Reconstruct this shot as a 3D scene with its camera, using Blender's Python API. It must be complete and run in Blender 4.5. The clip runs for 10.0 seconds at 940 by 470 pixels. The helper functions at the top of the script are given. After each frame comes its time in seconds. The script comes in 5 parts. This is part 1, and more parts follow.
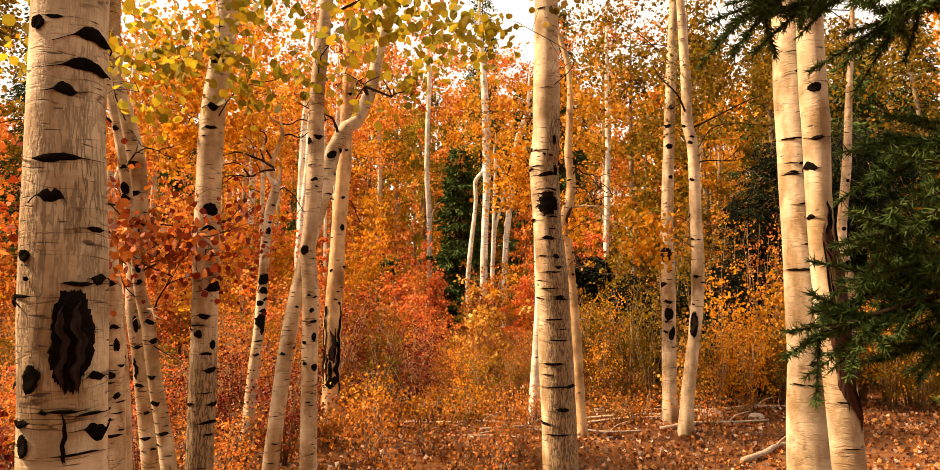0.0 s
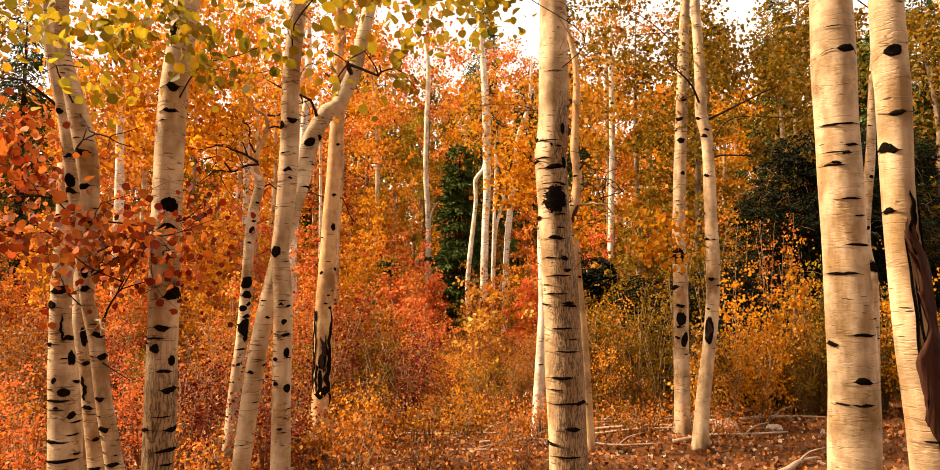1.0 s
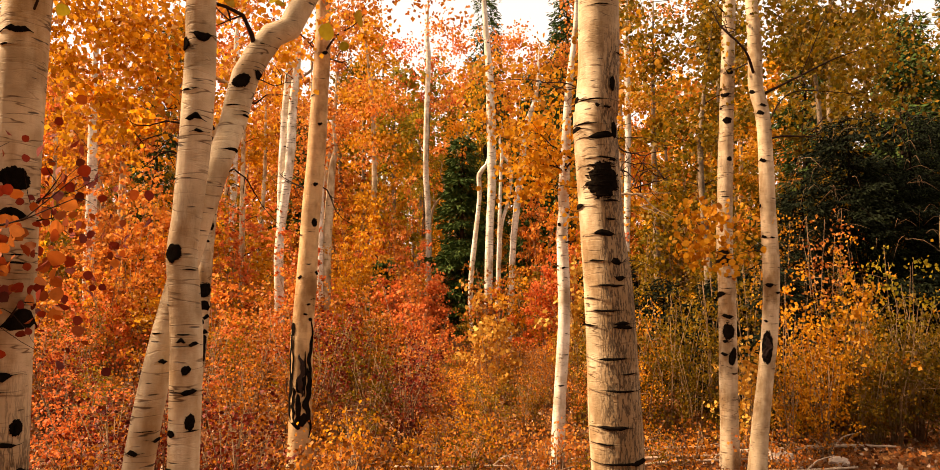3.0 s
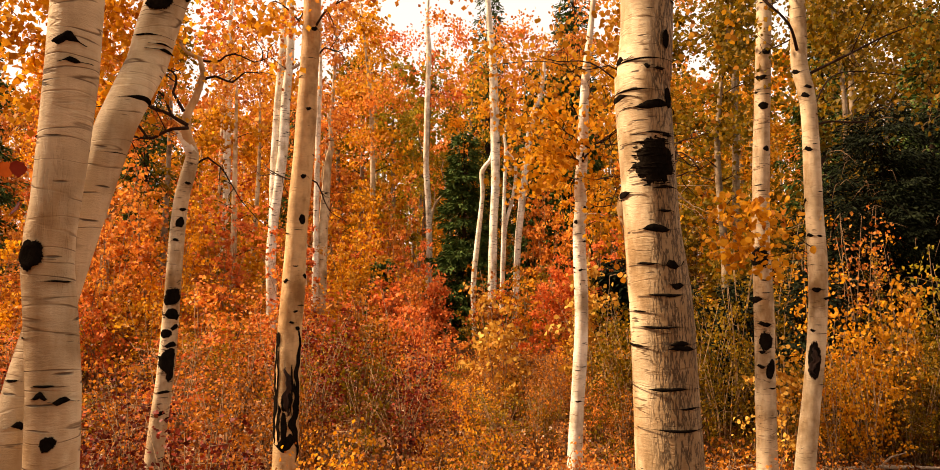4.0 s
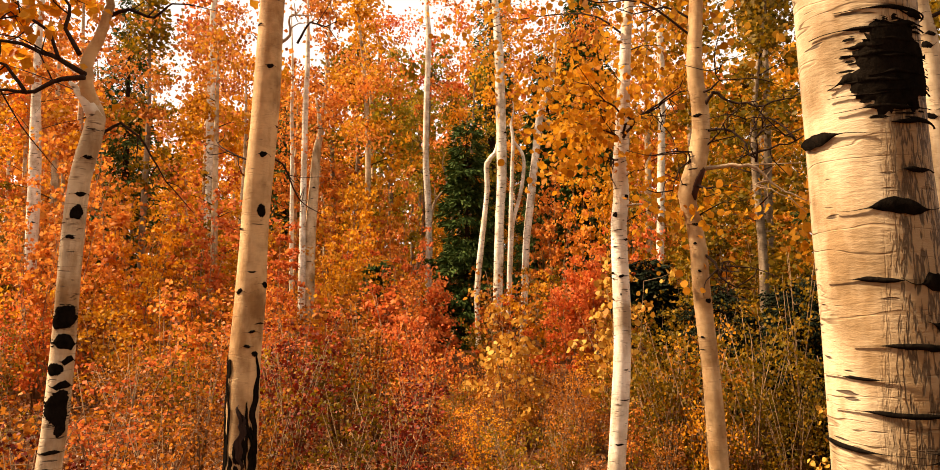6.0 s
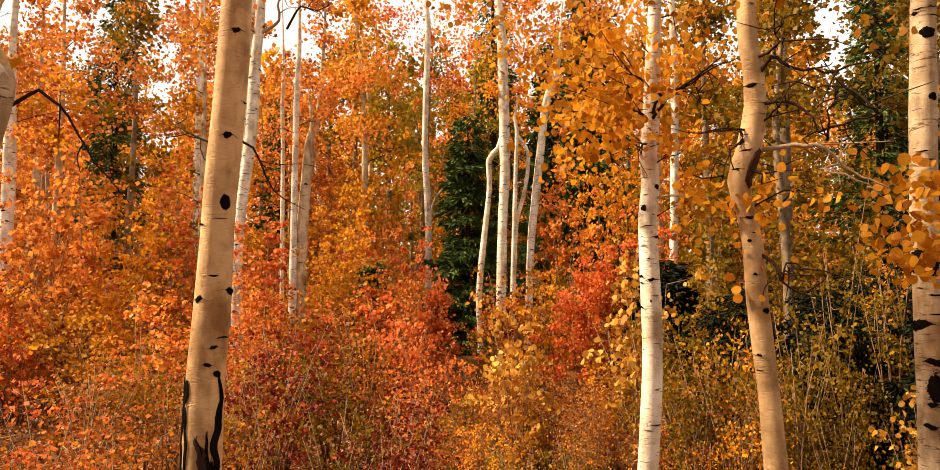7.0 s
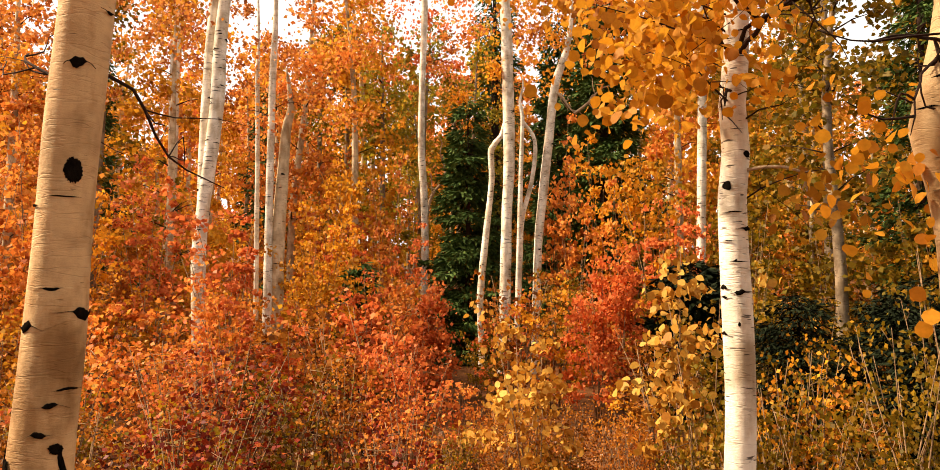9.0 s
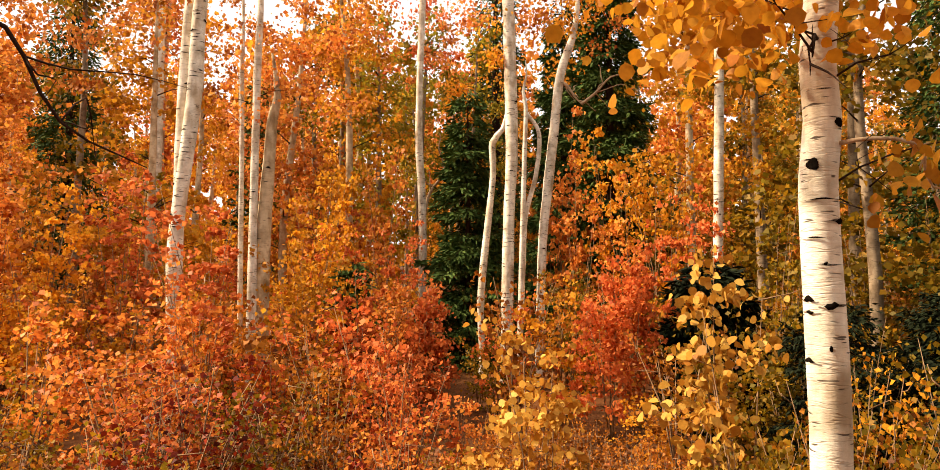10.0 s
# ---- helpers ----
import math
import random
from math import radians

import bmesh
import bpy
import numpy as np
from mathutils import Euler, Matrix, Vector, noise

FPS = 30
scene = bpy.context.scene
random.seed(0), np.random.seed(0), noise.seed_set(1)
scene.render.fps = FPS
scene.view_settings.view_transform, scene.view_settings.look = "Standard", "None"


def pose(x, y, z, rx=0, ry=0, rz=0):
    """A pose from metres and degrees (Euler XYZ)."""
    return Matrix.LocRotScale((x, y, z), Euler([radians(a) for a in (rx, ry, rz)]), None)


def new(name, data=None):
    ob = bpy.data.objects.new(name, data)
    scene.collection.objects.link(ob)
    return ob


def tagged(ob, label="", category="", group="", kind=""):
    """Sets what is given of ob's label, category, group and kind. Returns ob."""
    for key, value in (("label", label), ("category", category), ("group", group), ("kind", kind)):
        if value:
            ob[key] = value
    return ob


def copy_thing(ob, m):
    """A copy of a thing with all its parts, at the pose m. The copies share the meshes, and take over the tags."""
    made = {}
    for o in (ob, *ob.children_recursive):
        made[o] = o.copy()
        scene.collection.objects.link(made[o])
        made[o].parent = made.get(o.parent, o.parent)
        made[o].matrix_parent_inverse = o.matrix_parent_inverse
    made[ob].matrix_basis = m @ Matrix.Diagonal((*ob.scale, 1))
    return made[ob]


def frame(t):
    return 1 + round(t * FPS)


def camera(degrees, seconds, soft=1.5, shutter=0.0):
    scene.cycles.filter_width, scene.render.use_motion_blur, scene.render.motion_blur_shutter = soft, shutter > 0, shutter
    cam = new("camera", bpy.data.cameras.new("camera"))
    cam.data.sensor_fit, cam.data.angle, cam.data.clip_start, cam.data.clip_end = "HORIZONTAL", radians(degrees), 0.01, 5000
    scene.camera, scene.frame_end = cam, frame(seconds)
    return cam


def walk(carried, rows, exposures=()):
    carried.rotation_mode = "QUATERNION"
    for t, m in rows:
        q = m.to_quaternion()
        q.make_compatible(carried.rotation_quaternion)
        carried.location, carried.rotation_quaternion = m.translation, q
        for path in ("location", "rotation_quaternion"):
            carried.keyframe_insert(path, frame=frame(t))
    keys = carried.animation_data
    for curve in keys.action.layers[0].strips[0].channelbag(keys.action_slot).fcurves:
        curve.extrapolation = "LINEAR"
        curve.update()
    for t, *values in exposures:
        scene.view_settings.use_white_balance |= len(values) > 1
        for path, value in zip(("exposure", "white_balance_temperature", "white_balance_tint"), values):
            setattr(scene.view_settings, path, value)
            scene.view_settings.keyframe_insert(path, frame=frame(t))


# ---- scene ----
cam = camera(66.0, 10.0, soft=0.85)
METRES, EYE, TILT, LEAN, TURN = 7.0, 1.7, 4.0, 0.0, 0.0
ROWS = [
    (0.0, 0.0000, 0.0000, 0.0000, 0.00, 0.00, -0.00),
    (0.5, 0.0005, 0.0330, -0.0004, 0.02, 0.02, 0.02),
    (1.0, 0.0013, 0.0771, -0.0009, 0.02, 0.03, 0.03),
    (1.5, 0.0010, 0.1194, -0.0013, 0.02, 0.02, 0.02),
    (2.0, -0.0015, 0.1702, -0.0021, 0.02, 0.02, 0.01),
    (2.5, -0.0049, 0.2157, -0.0032, 0.03, 0.02, 0.03),
    (4.0, -0.0179, 0.3733, -0.0067, 0.03, 0.04, 0.05),
    (4.5, -0.0209, 0.4211, -0.0074, 0.02, 0.04, 0.06),
    (5.0, -0.0241, 0.4764, -0.0086, 0.03, 0.04, 0.07),
    (5.5, -0.0259, 0.5249, -0.0092, 0.04, 0.04, 0.07),
    (7.0, -0.0316, 0.6842, -0.0135, 0.07, 0.10, 0.13),
    (7.5, -0.0313, 0.7321, -0.0149, 0.10, 0.12, 0.14),
    (8.0, -0.0303, 0.7884, -0.0161, 0.11, 0.13, 0.15),
    (8.5, -0.0300, 0.8372, -0.0171, 0.12, 0.12, 0.14),
    (9.0, -0.0308, 0.8924, -0.0187, 0.11, 0.11, 0.11),
    (9.5, -0.0311, 0.9406, -0.0203, 0.10, 0.07, 0.08),
    (10.0, -0.0318, 0.9980, -0.0206, 0.08, 0.05, 0.08),
]
walk(cam, [(t, pose(0, 0, EYE, TILT, LEAN, TURN) @ pose(METRES * x, METRES * y, METRES * z, 90 + pitch, roll, yaw)) for t, x, y, z, yaw, pitch, roll in ROWS],
     [(0.0, 1.02, 8800.0, 22.0), (2.5, 0.9, 8800.0, 22.0), (4.5, 0.8, 8700.0, 21.0), (7.0, 0.88, 8000.0, 16.0), (10.0, 0.94, 7400.0, 12.0)])

# ---- world, sun ----
world = bpy.data.worlds.new("hazy_sky")
scene.world = world
world.use_nodes = True
wn, wl = world.node_tree.nodes, world.node_tree.links
wn.clear()
SUN_ELEV, SUN_AZ = 46.0, 274.0          # sun stands to the left of the path
sky = wn.new("ShaderNodeTexSky")
sky.sky_type, sky.sun_disc = 'NISHITA', False
sky.sun_elevation, sky.sun_rotation = radians(SUN_ELEV), radians(SUN_AZ)
sky.dust_density = 4.0
haze = wn.new("ShaderNodeMixRGB")
haze.inputs[0].default_value = 0.8
haze.inputs[2].default_value = (11.2, 11.7, 11.9, 1)   # thin bright cloud over the whole sky
bgn = wn.new("ShaderNodeBackground")
bgn.inputs[1].default_value = 0.067
won = wn.new("ShaderNodeOutputWorld")
wl.new(sky.outputs[0], haze.inputs[1])
wl.new(haze.outputs[0], bgn.inputs[0])
wl.new(bgn.outputs[0], won.inputs[0])
sun = new("sun", bpy.data.lights.new("sun", 'SUN'))
sun.data.energy, sun.data.angle, sun.data.color = 6.5, radians(7), (1.0, 0.88, 0.70)
az, el = radians(SUN_AZ), radians(SUN_ELEV)
# direction from the scene to the sun
toward = Vector((math.sin(az) * math.cos(el), math.cos(az) * math.cos(el), math.sin(el)))
sun.rotation_euler = toward.to_track_quat('Z', 'Y').to_euler()


# ---- materials ----
def material(name, rough=0.7):
    m = bpy.data.materials.new(name)
    m.use_nodes = True
    b = m.node_tree.nodes["Principled BSDF"]
    b.inputs["Roughness"].default_value = rough
    return m, m.node_tree.nodes, m.node_tree.links, b


def ramp_node(nodes, stops):
    r = nodes.new("ShaderNodeValToRGB")
    els = r.color_ramp.elements
    while len(els) < len(stops):
        els.new(0.5)
    for e, (p, c) in zip(els, stops):
        e.position, e.color = p, (*c, 1)
    return r


def noise_node(nodes, links, scale, vec=None, detail=4.0, rough=0.55):
    n = nodes.new("ShaderNodeTexNoise")
    n.inputs["Scale"].default_value = scale
    n.inputs["Detail"].default_value = detail
    n.inputs["Roughness"].default_value = rough
    if vec is not None:
        links.new(vec, n.inputs["Vector"])
    return n


def stretched(nodes, links, sx, sy, sz):
    tc = nodes.new("ShaderNodeTexCoord")
    mp = nodes.new("ShaderNodeMapping")
    mp.inputs["Scale"].default_value = (sx, sy, sz)
    links.new(tc.outputs["Object"], mp.inputs["Vector"])
    return mp.outputs[0]


def mix_node(nodes, links, fac, a, b, mode='MIX'):
    n = nodes.new("ShaderNodeMixRGB")
    n.blend_type = mode
    for sock, val in zip(n.inputs, (fac, a, b)):
        if hasattr(val, "is_linked"):
            links.new(val, sock)
        elif isinstance(val, tuple):
            sock.default_value = (*val, 1)
        else:
            sock.default_value = val
    return n.outputs[0]


def leaf_material(name, cols, spread=0.35, glow=0.33, gloss=0.14):
    """Thin autumn leaf: each leaf its own tone, some light passing through."""
    m, nodes, links, b = material(name, 0.55)
    geo = nodes.new("ShaderNodeNewGeometry")
    n = len(cols)
    r = ramp_node(nodes, [(i / (n - 1), tuple(0.80 * v for v in c)) for i, c in enumerate(cols)])
    links.new(geo.outputs["Random Per Island"], r.inputs[0])
    info = nodes.new("ShaderNodeObjectInfo")
    hsv = nodes.new("ShaderNodeHueSaturation")
    mr = nodes.new("ShaderNodeMapRange")
    mr.inputs["To Min"].default_value, mr.inputs["To Max"].default_value = 1 - spread, 1 + spread * 0.6
    links.new(info.outputs["Random"], mr.inputs["Value"])
    links.new(mr.outputs[0], hsv.inputs["Value"])
    links.new(r.outputs[0], hsv.inputs["Color"])
    vein = noise_node(nodes, links, 60, stretched(nodes, links, 1, 1, 1), 2)
    vr = ramp_node(nodes, [(0.3, (0.7, 0.66, 0.6)), (0.65, (1, 1, 1))])
    links.new(vein.outputs[0], vr.inputs[0])
    col = mix_node(nodes, links, 0.6, hsv.outputs[0], vr.outputs[0], 'MULTIPLY')
    links.new(col, b.inputs["Base Color"])
    b.inputs["Specular IOR Level"].default_value = gloss
    tr = nodes.new("ShaderNodeBsdfTranslucent")
    links.new(col, tr.inputs[0])
    mx = nodes.new("ShaderNodeMixShader")
    mx.inputs[0].default_value = glow
    links.new(b.outputs[0], mx.inputs[1])
    links.new(tr.outputs[0], mx.inputs[2])
    links.new(mx.outputs[0], nodes["Material Output"].inputs[0])
    return m


LEAF = {
    "gold": leaf_material("gold_leaf", [(0.86, 0.34, 0.03), (0.98, 0.46, 0.045), (0.92, 0.37, 0.03), (0.50, 0.15, 0.012)], glow=0.48),
    "orange": leaf_material("orange_leaf", [(0.90, 0.30, 0.055), (0.96, 0.39, 0.075), (0.84, 0.235, 0.045), (0.42, 0.095, 0.018)], spread=0.28, glow=0.42),
    "red": leaf_material("red_orange_leaf", [(0.92, 0.22, 0.06), (0.97, 0.30, 0.08), (0.85, 0.175, 0.05), (0.46, 0.08, 0.02)], spread=0.22, glow=0.45),
    "wine": leaf_material("wine_red_leaf", [(0.14, 0.010, 0.006), (0.34, 0.035, 0.01), (0.07, 0.008, 0.006), (0.48, 0.09, 0.014)], glow=0.2, gloss=0.15),
    "amber": leaf_material("amber_brown_leaf", [(0.60, 0.20, 0.025), (0.74, 0.26, 0.035), (0.36, 0.105, 0.014), (0.12, 0.035, 0.007)], glow=0.38),
    "olive": leaf_material("olive_gold_leaf", [(0.33, 0.18, 0.012), (0.18, 0.13, 0.010), (0.47, 0.22, 0.014), (0.08, 0.062, 0.007)], glow=0.4),
    "lime": leaf_material("yellow_green_leaf", [(0.38, 0.30, 0.026), (0.56, 0.38, 0.034), (0.26, 0.235, 0.026), (0.70, 0.40, 0.035)], glow=0.55),
    "rust": leaf_material("rust_red_leaf", [(0.62, 0.15, 0.03), (0.78, 0.24, 0.05), (0.42, 0.07, 0.015), (0.24, 0.03, 0.012)], glow=0.35),
    "butter": leaf_material("bright_yellow_leaf", [(0.86, 0.46, 0.09), (0.92, 0.52, 0.11), (0.78, 0.36, 0.05), (0.58, 0.22, 0.03)]),
}


def needle_material(name, a, b_):
    m, nodes, links, b = material(name, 0.7)
    b.inputs["Specular IOR Level"].default_value = 0.04
    geo = nodes.new("ShaderNodeNewGeometry")
    r = ramp_node(nodes, [(0, a), (1, b_)])
    links.new(geo.outputs["Random Per Island"], r.inputs[0])
    links.new(r.outputs[0], b.inputs["Base Color"])
    return m


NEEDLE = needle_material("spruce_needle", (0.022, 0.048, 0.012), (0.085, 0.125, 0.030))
# near-black copy of the needles: the thicket's shade is put into the colour
NEEDLE_SHADED = needle_material("shade_dark_spruce_needle", (0.004, 0.006, 0.003), (0.016, 0.021, 0.008))


def bark_material(name, pale=(0.72, 0.55, 0.36), tan=(0.50, 0.30, 0.14), crack=0.4, dashes=0.70, deep=0.55, upright=0.4, grain=95, side=None, rings=0.85):
    """Aspen bark: chalky cream with tan stains, grey bloom, short dark dashes across and areas of fine upright cracks."""
    m, nodes, links, b = material(name, 0.75)
    pale, tan = tuple(0.86 * v for v in pale), tuple(0.70 * v for v in tan)
    stain = noise_node(nodes, links, 1.0, stretched(nodes, links, 7, 7, 3.2), 5, 0.58)
    r = ramp_node(nodes, [(0.36, pale), (0.47, tuple(0.92 * c for c in pale)), (0.53, tuple(0.5 * (p + q) for p, q in zip(pale, tan))), (0.63, tan)])
    links.new(stain.outputs[0], r.inputs[0])
    bloom = noise_node(nodes, links, 1.0, stretched(nodes, links, 5, 5, 5), 3, 0.6)
    br = ramp_node(nodes, [(0.44, (1, 1, 1)), (0.62, (0.50, 0.45, 0.38))])
    links.new(bloom.outputs[0], br.inputs[0])
    col = mix_node(nodes, links, 0.7, r.outputs[0], br.outputs[0], 'MULTIPLY')
    fine = noise_node(nodes, links, 1.0, stretched(nodes, links, 22, 22, 80), 5, 0.7)
    fr = ramp_node(nodes, [(0.3, (0.60, 0.54, 0.46)), (0.55, (1, 1, 1))])
    links.new(fine.outputs[0], fr.inputs[0])
    col = mix_node(nodes, links, 0.22, col, fr.outputs[0], 'MULTIPLY')
    dash = noise_node(nodes, links, 1.0, stretched(nodes, links, 14, 14, 95), 1, 0.4)
    dr = ramp_node(nodes, [(dashes, (0, 0, 0)), (dashes + 0.05, (0.9, 0.9, 0.9))])
    links.new(dash.outputs[0], dr.inputs[0])
    col = mix_node(nodes, links, dr.outputs[0], col, (0.06, 0.04, 0.027))
    streak = noise_node(nodes, links, 1.0, stretched(nodes, links, 34, 34, 3.2), 4, 0.6)
    sr = ramp_node(nodes, [(0.50, (1, 1, 1)), (0.64, (0.34, 0.26, 0.18))])
    links.new(streak.outputs[0], sr.inputs[0])
    col = mix_node(nodes, links, 0.02 + upright * crack, col, sr.outputs[0], 'MULTIPLY')
    ring = noise_node(nodes, links, 1.0, stretched(nodes, links, 2.6, 2.6, 19), 3, 0.5)
    rr = ramp_node(nodes, [(0.478, (1, 1, 1)), (0.492, (0.20, 0.13, 0.08)), (0.500, (0.20, 0.13, 0.08)), (0.510, (1, 1, 1))])
    links.new(ring.outputs[0], rr.inputs[0])
    broken = noise_node(nodes, links, 1.0, stretched(nodes, links, 9, 9, 11), 2)
    bk = ramp_node(nodes, [(0.44, (0, 0, 0)), (0.58, (rings, rings, rings))])
    links.new(broken.outputs[0], bk.inputs[0])
    col = mix_node(nodes, links, bk.outputs[0], col, mix_node(nodes, links, 1.0, col, rr.outputs[0], 'MULTIPLY'))
    fiss = noise_node(nodes, links, 1.0, stretched(nodes, links, grain * 0.8, grain * 0.8, grain * 0.13), 3, 0.6)
    area = noise_node(nodes, links, 1.0, stretched(nodes, links, 4.5, 4.5, 1.2), 3, 0.55)
    fm = ramp_node(nodes, [(0.44, (0, 0, 0)), (0.485, (1, 1, 1)), (0.525, (1, 1, 1)), (0.57, (0, 0, 0))])
    am = ramp_node(nodes, [(1 - crack - 0.08, (0, 0, 0)), (1 - crack + 0.14, (1, 1, 1))])
    links.new(fiss.outputs[0], fm.inputs[0])
    if side is None:
        links.new(area.outputs[0], am.inputs[0])
    else:                                # old cracked bark on one flank only, up to the given height
        tc = nodes.new("ShaderNodeTexCoord")
        xyz = nodes.new("ShaderNodeSeparateXYZ")
        links.new(tc.outputs["Object"], xyz.inputs[0])
        fx = nodes.new("ShaderNodeMapRange")
        fx.inputs["From Min"].default_value, fx.inputs["From Max"].default_value = side[0] - 0.05, side[0] + 0.05
        links.new(xyz.outputs[0], fx.inputs["Value"])
        fz = nodes.new("ShaderNodeMapRange")
        fz.inputs["From Min"].default_value, fz.inputs["From Max"].default_value = side[1] + 0.5, side[1] - 0.3
        links.new(xyz.outputs[2], fz.inputs["Value"])
        both = mix_node(nodes, links, 1.0, fx.outputs[0], fz.outputs[0], 'MULTIPLY')
        links.new(mix_node(nodes, links, 0.45, both, area.outputs[0]), am.inputs[0])
    if side is not None:                 # the cracked flank is weathered brown
        worn = mix_node(nodes, links, 1.0, am.outputs[0], (0.7, 0.7, 0.7), 'MULTIPLY')
        col = mix_node(nodes, links, worn, col, (0.27, 0.165, 0.08))
    fa = mix_node(nodes, links, 1.0, fm.outputs[0], am.outputs[0], 'MULTIPLY')
    fb = mix_node(nodes, links, 1.0, fa, (deep, deep, deep), 'MULTIPLY')
    col = mix_node(nodes, links, fb, col, (0.055, 0.034, 0.02))
    links.new(col, b.inputs["Base Color"])
    h = mix_node(nodes, links, 1.0, fine.outputs[0], fa, 'SUBTRACT')
    h = mix_node(nodes, links, 0.7, h, rr.outputs[0], 'MULTIPLY')
    h = mix_node(nodes, links, 1.0, h, dr.outputs[0], 'SUBTRACT')
    bump = nodes.new("ShaderNodeBump")
    bump.inputs["Strength"].default_value, bump.inputs["Distance"].default_value = 0.8, 0.004
    links.new(h, bump.inputs["Height"])
    links.new(bump.outputs[0], b.inputs["Normal"])
    b.inputs["Specular IOR Level"].default_value = 0.2
    return m


BARK = bark_material("pale_aspen_bark", crack=0.36, dashes=0.70)
BARK_OLD = bark_material("fissured_aspen_bark", (0.72, 0.55, 0.35), (0.45, 0.28, 0.135), 0.50, 0.69, 0.7, 0.18, 80)
BARK_FLANK = bark_material("half_cracked_aspen_bark", (0.72, 0.55, 0.35), (0.45, 0.28, 0.135), 0.53, 0.71, 0.85, 0.08, 84, (-0.12, 2.9))
BARK_BASE = bark_material("sooty_footed_aspen_bark", (0.73, 0.56, 0.37), (0.48, 0.30, 0.145), 0.5, 0.70, 0.85, 0.25, 84, (-9.0, 1.35))
BARK_TAN = bark_material("smooth_tan_aspen_bark", (0.72, 0.47, 0.24), (0.52, 0.29, 0.12), 0.18, 0.76, rings=0.22)
BARK_WHITE = bark_material("white_aspen_bark", (1.00, 0.90, 0.75), (0.82, 0.65, 0.46), 0.22, 0.68, rings=0.4)
# darker bark copy: shade on the far olive-crowned stems put into the colour
BARK_SHADED = bark_material("shaded_grey_aspen_bark", (0.34, 0.24, 0.15), (0.22, 0.14, 0.08), 0.3, 0.70)
BARK_SMOOTH = bark_material("smooth_aspen_bark", (0.73, 0.555, 0.355), (0.50, 0.32, 0.155), 0.25, 0.74, rings=0.45)


def rough_material(name, a, b_, scale=40, stretch=(1, 1, 1), bump_d=0.006, gloss=0.12):
    m, nodes, links, b = material(name, 0.85)
    n1 = noise_node(nodes, links, scale, stretched(nodes, links, *stretch), 6, 0.65)
    n2 = noise_node(nodes, links, scale * 0.12, stretched(nodes, links, *stretch), 3)
    mixd = mix_node(nodes, links, 0.4, n1.outputs[0], n2.outputs[0])
    r = ramp_node(nodes, [(0.32, a), (0.66, b_)])
    b.inputs["Specular IOR Level"].default_value = gloss
    links.new(mixd, r.inputs[0])
    links.new(r.outputs[0], b.inputs["Base Color"])
    bump = nodes.new("ShaderNodeBump")
    bump.inputs["Strength"].default_value, bump.inputs["Distance"].default_value = 0.8, bump_d
    links.new(n1.outputs[0], bump.inputs["Height"])
    links.new(bump.outputs[0], b.inputs["Normal"])
    return m


SCAR_AND_SHADE = rough_material("black_scar_and_shade", (0.002, 0.0017, 0.0015), (0.014, 0.010, 0.007), 70, (1, 1, 0.6), 0.008, gloss=0.0)
WOOD_SHADE_BROWN = rough_material("bare_wood_and_shade_brown", (0.02, 0.008, 0.005), (0.075, 0.028, 0.016), 30, (3, 3, 0.4))
LIP = rough_material("dark_scar_lip", (0.010, 0.006, 0.005), (0.05, 0.026, 0.018), 30, (3, 3, 0.4))
TWIG = rough_material("dark_twig_bark", (0.014, 0.008, 0.006), (0.05, 0.027, 0.018), 50, gloss=0.05)
PALE_TWIG = rough_material("pale_twig_bark", (0.20, 0.12, 0.07), (0.48, 0.34, 0.21), 40)
STEM = rough_material("brown_sapling_bark", (0.12, 0.065, 0.035), (0.30, 0.18, 0.095), 40)
LOG = rough_material("weathered_fallen_wood", (0.20, 0.13, 0.09), (0.48, 0.35, 0.25), 30, (1, 1, 1))
SOIL = rough_material("forest_soil", (0.05, 0.017, 0.006), (0.19, 0.068, 0.02), 9, (1, 1, 1), 0.03)
ROCK = rough_material("pale_rock", (0.28, 0.20, 0.15), (0.5, 0.38, 0.3), 12)


# ---- mesh helpers ----
def link_mesh(name, verts, loops, sizes, mat, parent=None, label="", smooth=False):
    """One mesh object from arrays: corner indices and the corner count of every face."""
    me = bpy.data.meshes.new(name)
    verts = np.asarray(verts, dtype=np.float32)
    loops, sizes = np.asarray(loops, dtype=np.int32), np.asarray(sizes, dtype=np.int32)
    me.vertices.add(len(verts))
    me.vertices.foreach_set("co", verts.ravel())
    me.loops.add(len(loops))
    me.loops.foreach_set("vertex_index", loops)
    me.polygons.add(len(sizes))
    starts = np.concatenate(([0], np.cumsum(sizes)[:-1])).astype(np.int32)
    me.polygons.foreach_set("loop_start", starts)
    me.polygons.foreach_set("loop_total", sizes)
    if smooth:
        me.polygons.foreach_set("use_smooth", np.ones(len(sizes), dtype=bool))
    me.update(calc_edges=True)
    me.validate()
    me.materials.append(mat)
    ob = new(name, me)
    if parent is not None:
        ob.parent = parent
    if label:
        ob["label"] = label
    return ob


